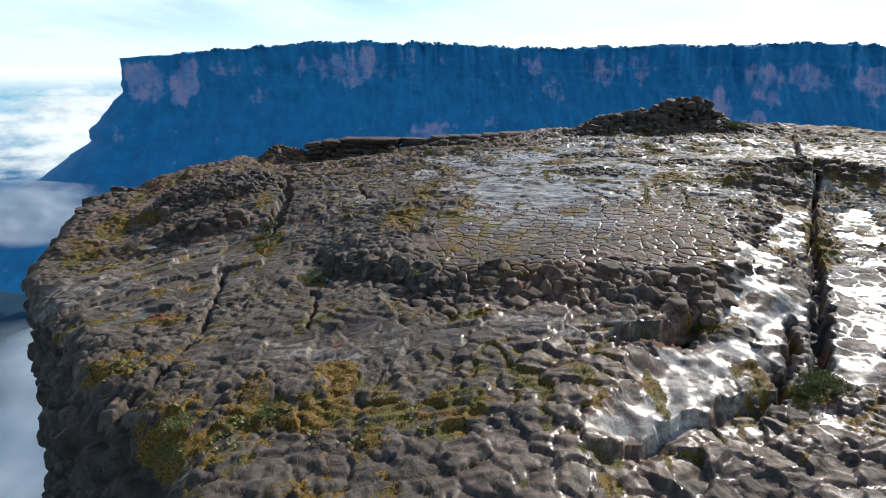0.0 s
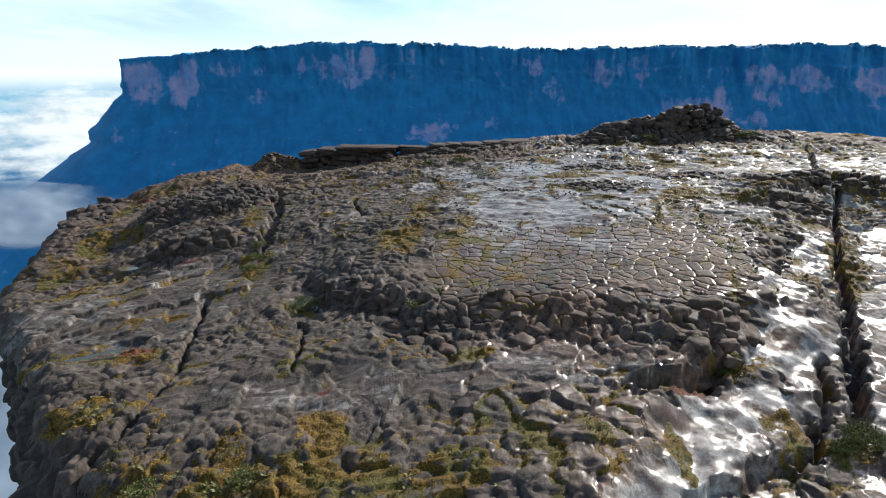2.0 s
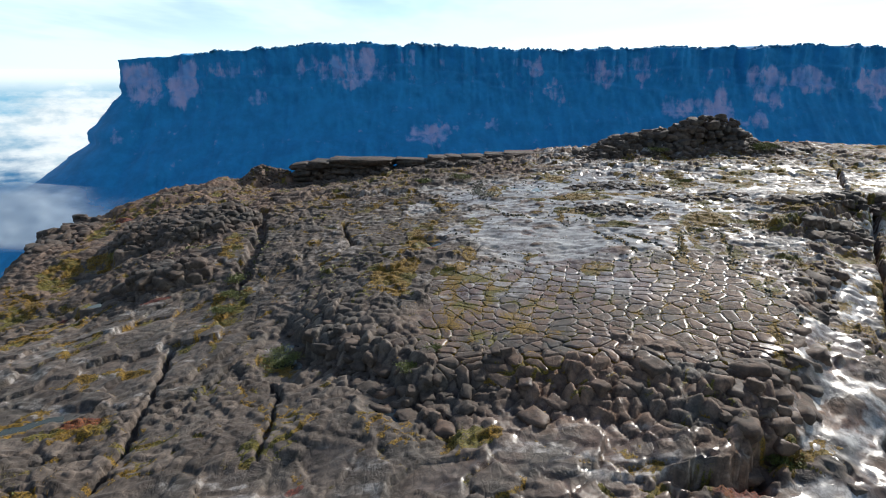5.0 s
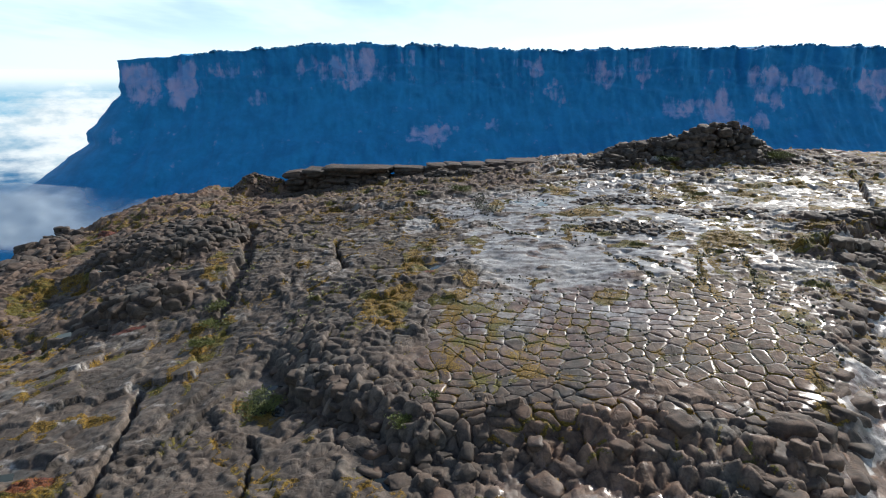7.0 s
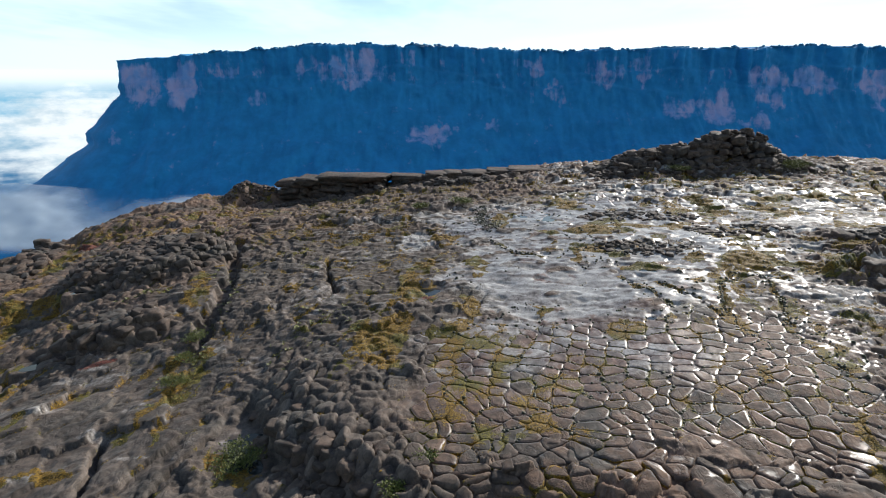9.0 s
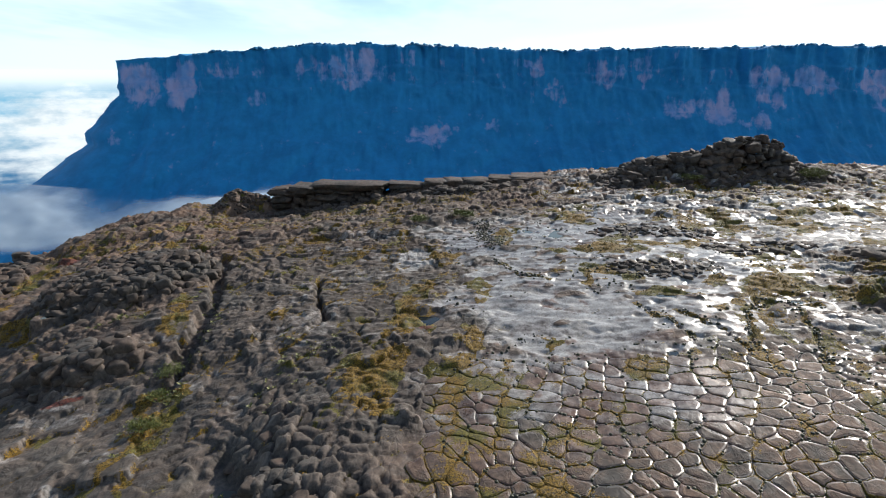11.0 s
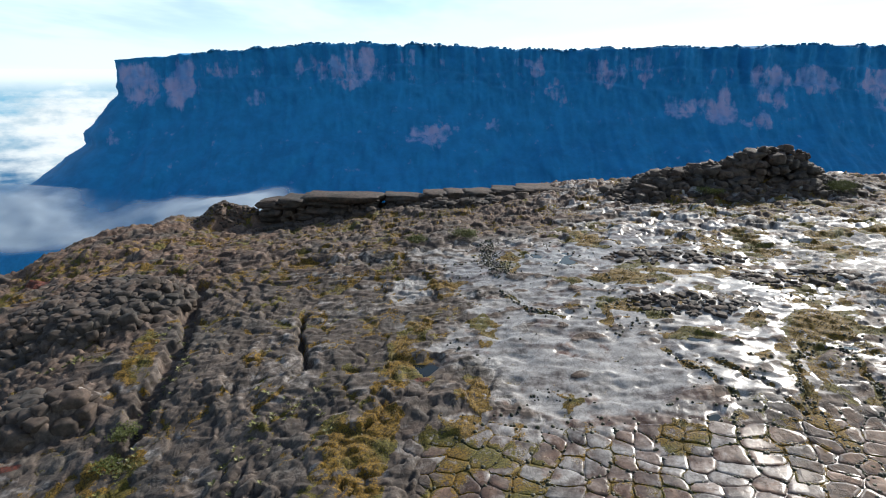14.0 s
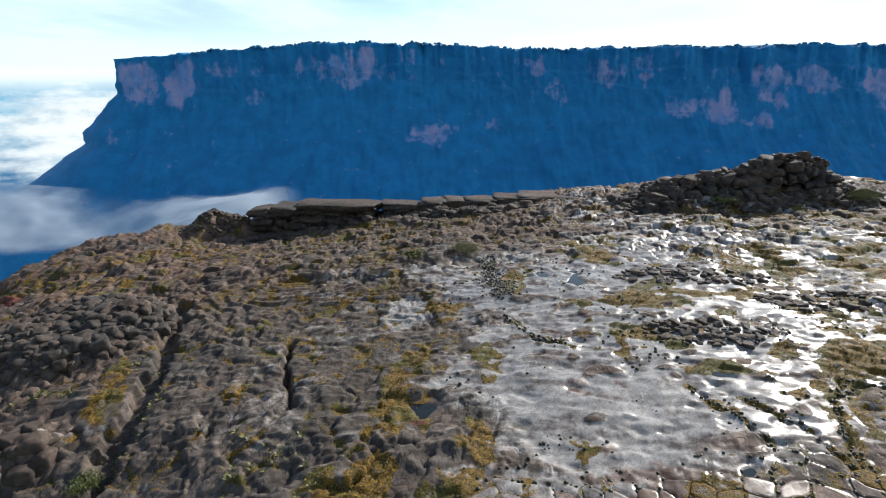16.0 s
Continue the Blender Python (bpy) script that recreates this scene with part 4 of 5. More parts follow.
mesa = new("table_mountain", grid_mesh("table_mountain", np.stack([FXm, FYm, FZm], -1).reshape(-1, 3), sheet_quads(*FXm.shape), HAZED_ROCK, {"bare": bare_a.ravel()}))
tagged(mesa, "long table mountain with bare pinkish cliff patches, haze blue painted in", "mountain", kind="structure")


def blobs_mesh(name, centres, radii, mat, flat=0.6, seed=0):
    """Many small six-sided cushions joined into one mesh."""
    count = len(centres)
    g = np.random.default_rng(seed)
    ang = np.arange(6) * math.pi / 3
    ring = np.stack([np.cos(ang), np.sin(ang)], -1)
    v = np.zeros((count, 13, 3))
    r = radii[:, None] * g.uniform(0.75, 1.25, (count, 6))
    spin = g.uniform(0, math.pi, count)
    c, s = np.cos(spin), np.sin(spin)
    rx, ry = ring[None, :, 0] * c[:, None] - ring[None, :, 1] * s[:, None], ring[None, :, 0] * s[:, None] + ring[None, :, 1] * c[:, None]
    v[:, 0:6, 0], v[:, 0:6, 1], v[:, 0:6, 2] = rx * r, ry * r, -0.25 * radii[:, None]
    v[:, 6:12, 0], v[:, 6:12, 1], v[:, 6:12, 2] = rx * r * 0.7, ry * r * 0.7, flat * 0.7 * radii[:, None] * g.uniform(0.7, 1.2, (count, 6))
    v[:, 12, 2] = flat * radii
    v += centres[:, None, :]
    k = np.arange(6)
    quad = np.stack([k, (k + 1) % 6, 6 + (k + 1) % 6, 6 + k], -1)
    top = np.array([[6, 7, 8, 12], [8, 9, 10, 12], [10, 11, 6, 12]])
    q = np.concatenate([quad, top])[None] + (np.arange(count) * 13)[:, None, None]
    return grid_mesh(name, v.reshape(-1, 3), q.reshape(-1, 4), mat)


def rosettes_mesh(name, centres, sizes, mat, blades=7, seed=0, lift=0.7):
    """Many small rosettes of pointed leaves joined into one mesh."""
    g = np.random.default_rng(seed)
    count = len(centres)
    az = g.uniform(0, 2 * math.pi, (count, 1)) + np.arange(blades)[None] * 2 * math.pi / blades + g.uniform(-0.3, 0.3, (count, blades))
    el = g.uniform(0.25, 1.0, (count, blades)) * lift + 0.25
    ln = sizes[:, None] * g.uniform(0.7, 1.2, (count, blades))
    dx, dy, dz = np.cos(az) * np.cos(el), np.sin(az) * np.cos(el), np.sin(el)
    wx, wy = -np.sin(az) * ln * 0.17, np.cos(az) * ln * 0.17
    v = np.zeros((count, blades, 4, 3))
    base = centres[:, None, :]
    mid = base + np.stack([dx, dy, dz], -1) * (ln * 0.55)[..., None]
    side = np.stack([wx, wy, 0 * wx], -1)
    v[:, :, 0] = base
    v[:, :, 1] = mid + side
    v[:, :, 2] = base + np.stack([dx, dy, dz * 0.75], -1) * ln[..., None]
    v[:, :, 3] = mid - side
    q = np.arange(count * blades * 4).reshape(-1, 4)
    return grid_mesh(name, v.reshape(-1, 3), q, mat)


def scatter(count, box, weight, seed):
    """Random places in the box, kept by weight(x, y)."""
    g = np.random.default_rng(seed)
    x, y = g.uniform(box[0], box[1], count), g.uniform(box[2], box[3], count)
    kept = g.uniform(0, 1, count) < weight(x, y)
    return x[kept], y[kept]


def stone_mesh(name, seed, mat, blocky=0.62, level=3, rough=0.16):
    """A rounded, blocky, weathered stone of unit half size."""
    bm = bmesh.new()
    bmesh.ops.create_icosphere(bm, subdivisions=level, radius=1.0)
    off = Vector((seed * 3.7, seed * 1.3, seed * 2.1))
    for v in bm.verts:
        p = v.co.normalized()
        p = Vector([math.copysign(abs(c) ** blocky, c) for c in p])
        p *= 1.0 + rough * noise.noise(p * 1.1 + off) + rough * 0.5 * noise.noise(p * 2.7 + off)
        v.co = p
    for f in bm.faces:
        f.smooth = True
    me = bpy.data.meshes.new(name)
    bm.to_mesh(me)
    bm.free()
    me.materials.append(mat)
    return me


# ---- pools ----
def pool_mesh(rx, ry, turn, seed):
    bm = bmesh.new()
    ring = []
    for k in range(40):
        a = 2 * math.pi * k / 40
        r = 1.4 + 0.1 * noise.noise(Vector((math.cos(a) * 1.5, math.sin(a) * 1.5, seed)))
        u, v = rx * r * math.cos(a), ry * r * math.sin(a)
        t = radians(turn)
        ring.append(bm.verts.new((u * math.cos(t) - v * math.sin(t), u * math.sin(t) + v * math.cos(t), 0)))
    bm.faces.new(ring)
    low = bmesh.ops.extrude_face_region(bm, geom=bm.faces[:])
    bmesh.ops.translate(bm, vec=(0, 0, -0.3), verts=[q for q in low["geom"] if isinstance(q, bmesh.types.BMVert)])
    bmesh.ops.recalc_face_normals(bm, faces=bm.faces[:])
    me = bpy.data.meshes.new("pool")
    bm.to_mesh(me)
    bm.free()
    me.materials.append(WATER)
    return me


for k, (cx, cy, rx, ry, turn) in enumerate(POOLS):
    level = pool_levels()[k]
    pool = new("pool", pool_mesh(rx, ry, turn, k * 1.7))
    pool.location = (cx, cy, level)
    tagged(pool, "still shallow rainwater pool in a hollow of the rock", "pool", "pools in the rock", "structure")

# ---- loose flagstones ----
random.seed(4)


def flag_rings(i, j, jumble):
    """The rings of one slab in the joints' own directions, with heights over the bed."""
    (cu, cv), corners = flag_outline(i, j, random.uniform(0.02, 0.06) + 0.06 * jumble)
    line = []
    for q in range(len(corners)):
        (a, b), (c, d) = corners[q], corners[(q + 1) % len(corners)]
        if math.hypot(c - a, d - b) < 0.12:
            continue
        for f in (0.14 + 0.06 * jumble, 0.5, 0.86 - 0.06 * jumble):
            wob = random.uniform(-0.03, 0.03)
            line.append((a + (c - a) * f + wob * (d - b), b + (d - b) * f - wob * (c - a)))
    lift, lean_u, lean_v = random.uniform(-0.03, 0.04) + random.uniform(-0.08, 0.2) * jumble, random.uniform(-0.02, 0.02) * (1 + 3 * jumble), random.uniform(-0.02, 0.02) * (1 + 3 * jumble)
    thick = 0.10 + 0.22 * jumble
    rings = []
    for inset, up in ((-0.02, -0.25), (0.0, thick * 0.5), (0.07 + 0.08 * jumble, thick * 0.92), (0.32 + 0.12 * jumble, thick)):
        ring = []
        for u, v in line:
            s = max(0.2, 1 - inset / math.hypot(u - cu, v - cv))
            uu, vv = (u - cu) * s, (v - cv) * s
            ring.append((cu + uu, cv + vv, up if up < 0 else up + lift + uu * lean_u + vv * lean_v))
        rings.append(ring)
    return rings


flag_shapes = [q for q in (flag_rings(*f) for f in flags_here) if len(q[0]) > 5]
flag_v = np.array([p for shape in flag_shapes for ring in shape for p in ring])
level_of = np.array([r for shape in flag_shapes for r, ring in enumerate(shape) for p in ring])
fx0, fy0 = FC * flag_v[:, 0] - FS * flag_v[:, 1], FS * flag_v[:, 0] + FC * flag_v[:, 1]
fx, fy = fx0, fy0
for _ in range(4):
    wx, wy = flag_warp(fx, fy)
    fx, fy = fx0 + wx, fy0 + wy
fz = low_form(fx, fy) + flag_v[:, 2] + 0.04 * fbm(fx * 0.5, fy * 0.5, 215, 3)
f_attr = surface(fx, fy)[1:]
f_own = np.concatenate([np.full(4 * len(shape[0]), random.random()) for shape in flag_shapes])
f_tint = f_own * (0.35 + 0.65 * smooth(82, 92, fy))
joint_moss = np.array([0.8, 0.5, 0.12, 0.0])[level_of] * smooth(-0.1, 0.3, fbm(fx * 0.25, fy * 0.25, 217, 3))
cover = {"moss": np.clip(f_attr[0] * np.array([1.0, 1.0, 0.95, 0.75])[level_of] + joint_moss, 0, 1), "wet": np.clip(f_attr[1] + np.array([0.0, 0.3, 0.35, 0.03])[level_of], 0, 1), "warm": f_attr[2] + 0.3 * smooth(0.5, 0.9, f_own), "red": f_attr[3], "own": f_tint, "pale": f_attr[5] * (1 - 0.5 * smooth(0.5, 0.9, f_own))}
start = 0
for shape in flag_shapes:
    n_ring = len(shape[0])
    s = slice(start, start + 4 * n_ring)
    start += 4 * n_ring
    home = Vector((fx[s].mean(), fy[s].mean(), fz[s].min()))
    faces = [(r * n_ring + q, r * n_ring + (q + 1) % n_ring, (r + 1) * n_ring + (q + 1) % n_ring, (r + 1) * n_ring + q) for r in range(3) for q in range(n_ring)] + [tuple(range(3 * n_ring, 4 * n_ring))]
    me = bpy.data.meshes.new("flagstone")
    me.from_pydata(np.stack([fx[s] - home.x, fy[s] - home.y, fz[s] - home.z], -1).tolist(), [], faces)
    me.polygons.foreach_set("use_smooth", np.ones(len(me.polygons), bool))
    for key, value in cover.items():
        me.attributes.new(key, "FLOAT", "POINT").data.foreach_set("value", np.ascontiguousarray(value[s], np.float32))
    me.materials.append(ROCK)
    part("flagstone", me, ground, Matrix.Translation(home))

# ---- rounded stones along the scarp ----
rounded = [stone_mesh("stone", 10 + k, STONE, 0.52, 3, 0.3) for k in range(10)]
random.seed(8)
placed = []
for _ in range(4000):
    if len(placed) >= 40:
        break
    t = random.uniform(0.12, 0.97) * (len(SCARP) - 1)
    k = int(t)
    a, b = Vector(SCARP[k]), Vector(SCARP[k + 1])
    q = a + (b - a) * (t - k)
    side = Vector((a.y - b.y, b.x - a.x)).normalized()
    q = q + side * random.gauss(1.2, 3.2)
    r = random.choice((0.45, 0.55, 0.7, 0.8, 1.0)) * random.uniform(0.85, 1.15)
    if any((q - o).length < (r + s) * 0.85 for o, s in placed):
        continue
    placed.append((q, r))
heights = ground_at([q.x for q, _ in placed], [q.y for q, _ in placed])
for (q, r), z in zip(placed, heights):
    part("stone", random.choice(rounded), ground, Matrix.LocRotScale((q.x, q.y, z - 0.5 * r), Euler((random.uniform(-0.2, 0.2), random.uniform(-0.2, 0.2), random.uniform(-0.6, 1.0))), (r * random.uniform(0.85, 1.1), r * random.uniform(1.0, 1.35), r * random.uniform(0.55, 0.8))))


# ---- piles of stones ----
def pile(name, label, cx, cy, rx, ry, turn, count, size, tall, seed, mat_meshes, group="", sink=0.18):
    """A heap of stones on the ground, higher towards its middle."""
    random.seed(seed)
    base = float(ground_at(cx, cy)[0])
    top = tagged(new(name), label, "rock pile", group)
    top.location = (cx, cy, base)
    t = radians(turn)
    done = []
    for _ in range(count * 12):
        if len(done) >= count:
            break
        a, q = random.uniform(0, 2 * math.pi), math.sqrt(random.random())
        u, v = rx * q * math.cos(a), ry * q * math.sin(a)
        x, y = u * math.cos(t) - v * math.sin(t), u * math.sin(t) + v * math.cos(t)
        r = size * random.choice((0.6, 0.75, 0.9, 1.0, 1.2))
        if any(math.hypot(x - o[0], y - o[1]) < (r + o[2]) * 0.62 for o in done):
            continue
        done.append((x, y, r, q))
    zs = ground_at([cx + d[0] for d in done], [cy + d[1] for d in done])
    for (x, y, r, q), z in zip(done, zs):
        part("stone", random.choice(mat_meshes), top, Matrix.LocRotScale((x, y, z - base - sink * r + tall * max(0, 1 - q * q) * random.uniform(0.2, 1)), Euler((random.uniform(-0.3, 0.3), random.uniform(-0.3, 0.3), random.uniform(0, 6.28))),
                                                                        (r * random.uniform(0.8, 1.25), r * random.uniform(0.8, 1.25), r * random.uniform(0.6, 0.9))))
    return top


angular = [stone_mesh("block", 70 + k, OUTCROP, 0.45, 3, 0.38) for k in range(10)]
dry = [stone_mesh("stone", 40 + k, BOULDER, 0.62, 3, 0.34) for k in range(12)]
pile("rock_mound", "low mound of dark rounded boulders on the plateau", -51, 133.5, 14, 11, 15, 295, 0.9, 0.0, 21, dry + angular, "rock mounds")
pile("rock_mound", "small heap of smooth grey boulders beside a puddle", -45, 107.3, 8, 3.8, 12, 46, 1.1, 0.0, 22, dry + angular, "rock mounds")
pile("rock_mound", "row of blocky boulders near the cliff rim", -88, 152, 5.5, 19, 18, 70, 1.3, 0.0, 23, dry + angular, "rock mounds")
pile("rock_mound", "knob of piled weathered rock on the far rim", -54.5, 200, 9, 6, 0, 150, 0.6, 0.0, 24, dry, "rock mounds")
pile("rock_mound", "cluster of large dark boulders beside the fissure", 64.5, 110.5, 6.0, 3.2, 20, 34, 1.25, 0.5, 25, angular, "rock mounds")
pile("rock_mound", "band of dark broken boulders across wet rock", 78, 124, 14, 2.6, -4, 70, 1.1, 0.4, 26, angular, "rock mounds")
pile("rock_mound", "low strip of dark rubble on the wet rock", 32, 122.4, 7.5, 2.8, -8, 80, 0.5, 0.0, 27, angular, "rock mounds", 0.4)
pile("rock_mound", "low strip of dark rubble on the wet rock", 36, 138.5, 11, 3.2, -8, 70, 0.6, 0.0, 28, angular, "rock mounds", 0.4)
pile("rock_mound", "low strip of dark rubble on the wet rock", 50, 130, 8.5, 3.2, -4, 60, 0.6, 0.0, 29, angular, "rock mounds", 0.4)

pile("rock_mound", "jumble of dark blocks tumbled down the low scarp", -11, 79, 9.5, 2.6, -50, 55, 0.8, 0.0, 38, angular, "rock mounds", 0.55)
pile("rock_mound", "jumble of dark blocks tumbled down the low scarp", 0.5, 70.0, 6.5, 2.4, 8, 32, 0.8, 0.0, 39, angular, "rock mounds", 0.55)

pile("rock_mound", "rounded brown boulders where the rock steps down", 33.5, 70.5, 12, 2.8, 52, 34, 1.45, 0.0, 46, rounded, "rock mounds", 0.68)
pile("rock_mound", "rounded brown boulders where the rock steps down", 50, 91.5, 10, 2.2, 54, 24, 1.25, 0.0, 47, rounded, "rock mounds", 0.65)

# ---- rock outcrop: stacked layers of blocks ----
random.seed(31)
outcrop = tagged(new("rock_outcrop"), "dark outcrop of stacked weathered sandstone blocks", "rock outcrop")
ob_x, ob_y = 67.0, 184.0
ob_z = float(ground_at(ob_x, ob_y)[0])
outcrop.location = (ob_x, ob_y, ob_z)
profile_x = [-28, -25, -21, -15, -9, -6, -2, 3, 9, 13, 15.5, 18, 22, 28]
profile_h = [0.6, 1.4, 4.0, 5.8, 6.4, 7.2, 8.0, 10.4, 10.8, 10.0, 8.4, 5.5, 3.2, 2.0]
for k in range(760):
    x, dy = random.uniform(-27.5, 26), random.uniform(-6.5, 5.0)
    crest_h = float(np.interp(x, profile_x, profile_h)) * (1 - 0.75 * max(0.0, -dy - 1.0) / 5.5 - 0.25 * max(0.0, dy) / 5) + 3.0
    foot = float(ground_at(ob_x + x, ob_y + dy)[0])
    top_z = 2.9 + crest_h - 3.0
    if top_z - foot < 0.4 or (dy < -3.5 and random.random() < 0.55):
        continue
    z = foot + (top_z - foot) * (1 - random.random() ** 2 * 0.8)
    w = random.choice((0.4, 0.5, 0.6, 0.75, 0.9, 1.2, 1.5)) * random.uniform(0.85, 1.15)
    part("block", random.choice(angular), outcrop, Matrix.LocRotScale((x, dy, z - 0.5 * w - ob_z), Euler((random.uniform(-0.3, 0.3), random.uniform(-0.3, 0.3), random.uniform(-1.5, 1.5))), (w * random.uniform(0.8, 1.3), w * random.uniform(0.8, 1.2), w * random.uniform(0.45, 0.9))))
pile("rock_mound", "scree of small blocks at the foot of the outcrop", 66, 179, 30, 5.0, 0, 130, 0.9, 0.3, 33, angular, "rock mounds")
pile("rock_mound", "lone dark boulders on the far skyline", 103, 189, 3.0, 1.5, 0, 6, 1.6, 0.3, 34, angular, "rock mounds")


# ---- far ledge of layered slabs ----
random.seed(41)
slabby = [stone_mesh("slab", 90 + k, BOULDER, 0.34, 4, 0.30) for k in range(10)]
ledge = tagged(new("rock_ledge"), "low ledge of layered dark slabs along the far rim", "rock ledge")
ledge.location = (-16, 199, -4.0)
LEDGE_X = [-46, -40, -33, -23, -11.5, -5, 1, 6.4, 11, 16.5, 22, 29, 34]
LEDGE_TOP = [-2.2, -1.5, -1.0, -0.5, -0.3, -0.1, 0.4, 0.7, 0.9, 1.1, 1.5, 1.9, 1.9]
CAPS = [(-45.5, -40), (-39.6, -33.5), (-33.4, -15.2), (-13.4, -4.6), (-4.0, 2), (1.6, 6.6), (6.2, 13.5), (13.8, 20.5), (20.2, 33)]
for layer, (drop_z, tall, step) in enumerate(((0.0, 1.8, 0.0), (1.2, 1.2, 0.7), (1.7, 1.3, 0.1), (2.6, 1.6, -0.4), (3.7, 2.0, -0.2))):
    spans, x = list(CAPS) if layer == 0 else [], -46.0 + random.uniform(0, 3)
    while layer and x < 33:
        length = random.choice((1.6, 2.2, 3.0, 4.5, 6.0))
        if x < -13.5 and x + length > -15.1 and layer < 4:
            # the gap between the two largest slabs goes down through the layers
            spans.extend(q for q in ((x, -15.2), (-13.4, x + length)) if q[1] - q[0] > 0.5)
        else:
            spans.append((x, x + length))
        x += length * 0.95
    for x0, x1 in spans:
        mid, length = (x0 + x1) / 2, x1 - x0
        top = float(np.interp(mid, LEDGE_X, LEDGE_TOP)) - drop_z + random.uniform(-0.35, 0.25)
        if top < float(ground_at(mid, 195)[0]) - 0.3:
            continue
        lean = 0.02 if layer == 0 else 0.06
        part("slab", random.choice(slabby), ledge, Matrix.LocRotScale((mid + 16, 0.3 + step + random.uniform(-0.7, 0.7), top - tall / 2 + 4.0), Euler((random.uniform(-lean, lean), random.uniform(-lean, lean), radians(random.uniform(-6, 6)))), (length * 0.53, random.uniform(3.2, 4.4), tall * 0.62)))
pile("rock_mound", "fallen blocks at the foot of the far ledge", 8, 192.5, 14, 2.5, 0, 60, 1.1, 0.3, 36, angular, "rock mounds")
pile("rock_mound", "fallen blocks at the foot of the far ledge", -30, 192.5, 15, 1.8, 4, 40, 0.9, 0.2, 37, angular, "rock mounds")

# ---- plants ----
def moss_weight(x, y):
    q = surface(x, y)
    return q[1]


x, y = scatter(130000, (-70, 60, 36, 150), lambda x, y: np.clip(moss_weight(x, y) * 1.3 - 0.5, 0, 1), 51)
ok = rim_distance(x, y) < -1.0
x, y = x[ok], y[ok]
g = np.random.default_rng(52)
pts = np.stack([x, y, ground_at(x, y) - 0.02], -1)
tagged(new("moss", rosettes_mesh("moss", pts, g.uniform(0.11, 0.27, len(x)), CUSHION, 4, 53, 0.9)), "golden brown moss and sedge in hollows of the rock", "moss", kind="stuff")


def rosette_weight(x, y):
    w = np.zeros(np.shape(x))
    for cx, cy, rx, ry, s in ((-22, 46, 8, 4, 0.9), (-8, 46, 12, 3, 0.6), (-36, 57, 5, 3, 0.7), (-22, 42, 5, 2.5, 0.8), (-30.5, 97.5, 2.5, 8, 0.6), (-31, 110, 3, 9, 0.5), (-35, 122, 3, 5, 0.7), (38.5, 53.5, 3.5, 2.5, 0.8), (-15, 100, 6, 10, 0.25), (30.5, 62, 4, 1.5, 0.6), (-45, 118, 5, 2.5, 0.5),
                              (60, 174, 9, 4, 0.9), (88, 178, 6, 4, 0.9), (-30, 40, 5, 5, 0.4), (63, 92, 2.5, 9, 0.4), (-45, 52, 8, 3, 0.4)):
        w = np.maximum(w, s * smooth(1.2, 0.4, blob(x, y, cx, cy, rx, ry)))
    return w * smooth(-0.2, 0.4, fbm(x * 0.5, y * 0.5, 291, 3))


x, y = scatter(90000, (-60, 96, 36, 182), rosette_weight, 61)
ok = rim_distance(x, y) < -1.0
x, y = x[ok], y[ok]
pts = np.stack([x, y, ground_at(x, y) - 0.03], -1)
tagged(new("rosette_plants", rosettes_mesh("rosette_plants", pts, g.uniform(0.25, 0.6, len(x)), ROSETTE, 7, 62)), "yellow-green leafy rosette plants growing in thick patches", "plants", kind="stuff")


def dot_weight(x, y):
    w = np.zeros(np.shape(x))
    for c, wide, depth in CRACKS[4:]:
        w = np.maximum(w, (0.45 if wide < 0.3 else 0.25) * np.exp(-(along(x, y, c)[0] / 0.45) ** 2))
    w = np.maximum(w, 0.7 * np.exp(-(along(x, y, [(9, 150), (8, 141), (10, 136)])[0] / 1.3) ** 2))
    e = flag_cells(x, y)[0]
    flags, sheet = zones(x, y)[1:3]
    w = np.maximum(w, 0.30 * flags * smooth(0.18, 0.05, e))
    return np.maximum(w, 0.05 * sheet * smooth(0.2, 0.6, fbm(x * 0.3, y * 0.3, 295, 3)))


x, y = scatter(60000, (0, 56, 78, 160), dot_weight, 71)
pts = np.stack([x, y, ground_at(x, y) - 0.02], -1)
tagged(new("crack_plants", blobs_mesh("crack_plants", pts, g.uniform(0.10, 0.26, len(x)), DARKLEAF, 1.0, 73)), "small dark tufts growing along cracks in the rock", "plants", kind="stuff")


def shrub(x, y, r, tall, seed, label):
    """A low bush: a few stems and a crown of many small leaves."""
    random.seed(seed)
    gg = np.random.default_rng(seed)
    base = new("shrub")
    base.location = (x, y, float(ground_at(x, y)[0]) - 0.05)
    tagged(base, label, "shrub", "shrubs")
    bm = bmesh.new()
    tips = []
    for k in range(7):
        a = 2 * math.pi * k / 7 + random.uniform(-0.3, 0.3)
        tip = Vector((math.cos(a) * r * random.uniform(0.3, 0.75), math.sin(a) * r * random.uniform(0.3, 0.75), tall * random.uniform(0.5, 0.85)))
        tips.append(tip)
        m = tip.to_track_quat("Z", "Y").to_matrix().to_4x4()
        bmesh.ops.create_cone(bm, segments=5, radius1=0.05, radius2=0.015, depth=tip.length, matrix=m @ Matrix.Translation((0, 0, tip.length / 2)))
    me = bpy.data.meshes.new("stems")
    bm.to_mesh(me)
    bm.free()
    me.materials.append(BARK)
    part("stems", me, base)
    count = int(160 * r * r)
    pick = gg.integers(0, len(tips), count)
    c = np.array([tuple(t) for t in tips])[pick] + gg.normal(0, 1, (count, 3)) * np.array([r * 0.26, r * 0.26, tall * 0.18])
    c[:, 2] = np.maximum(c[:, 2], 0.08)
    part("crown", rosettes_mesh("crown", c, gg.uniform(0.14, 0.3, count), SHRUB, 5, seed, 1.2), base)


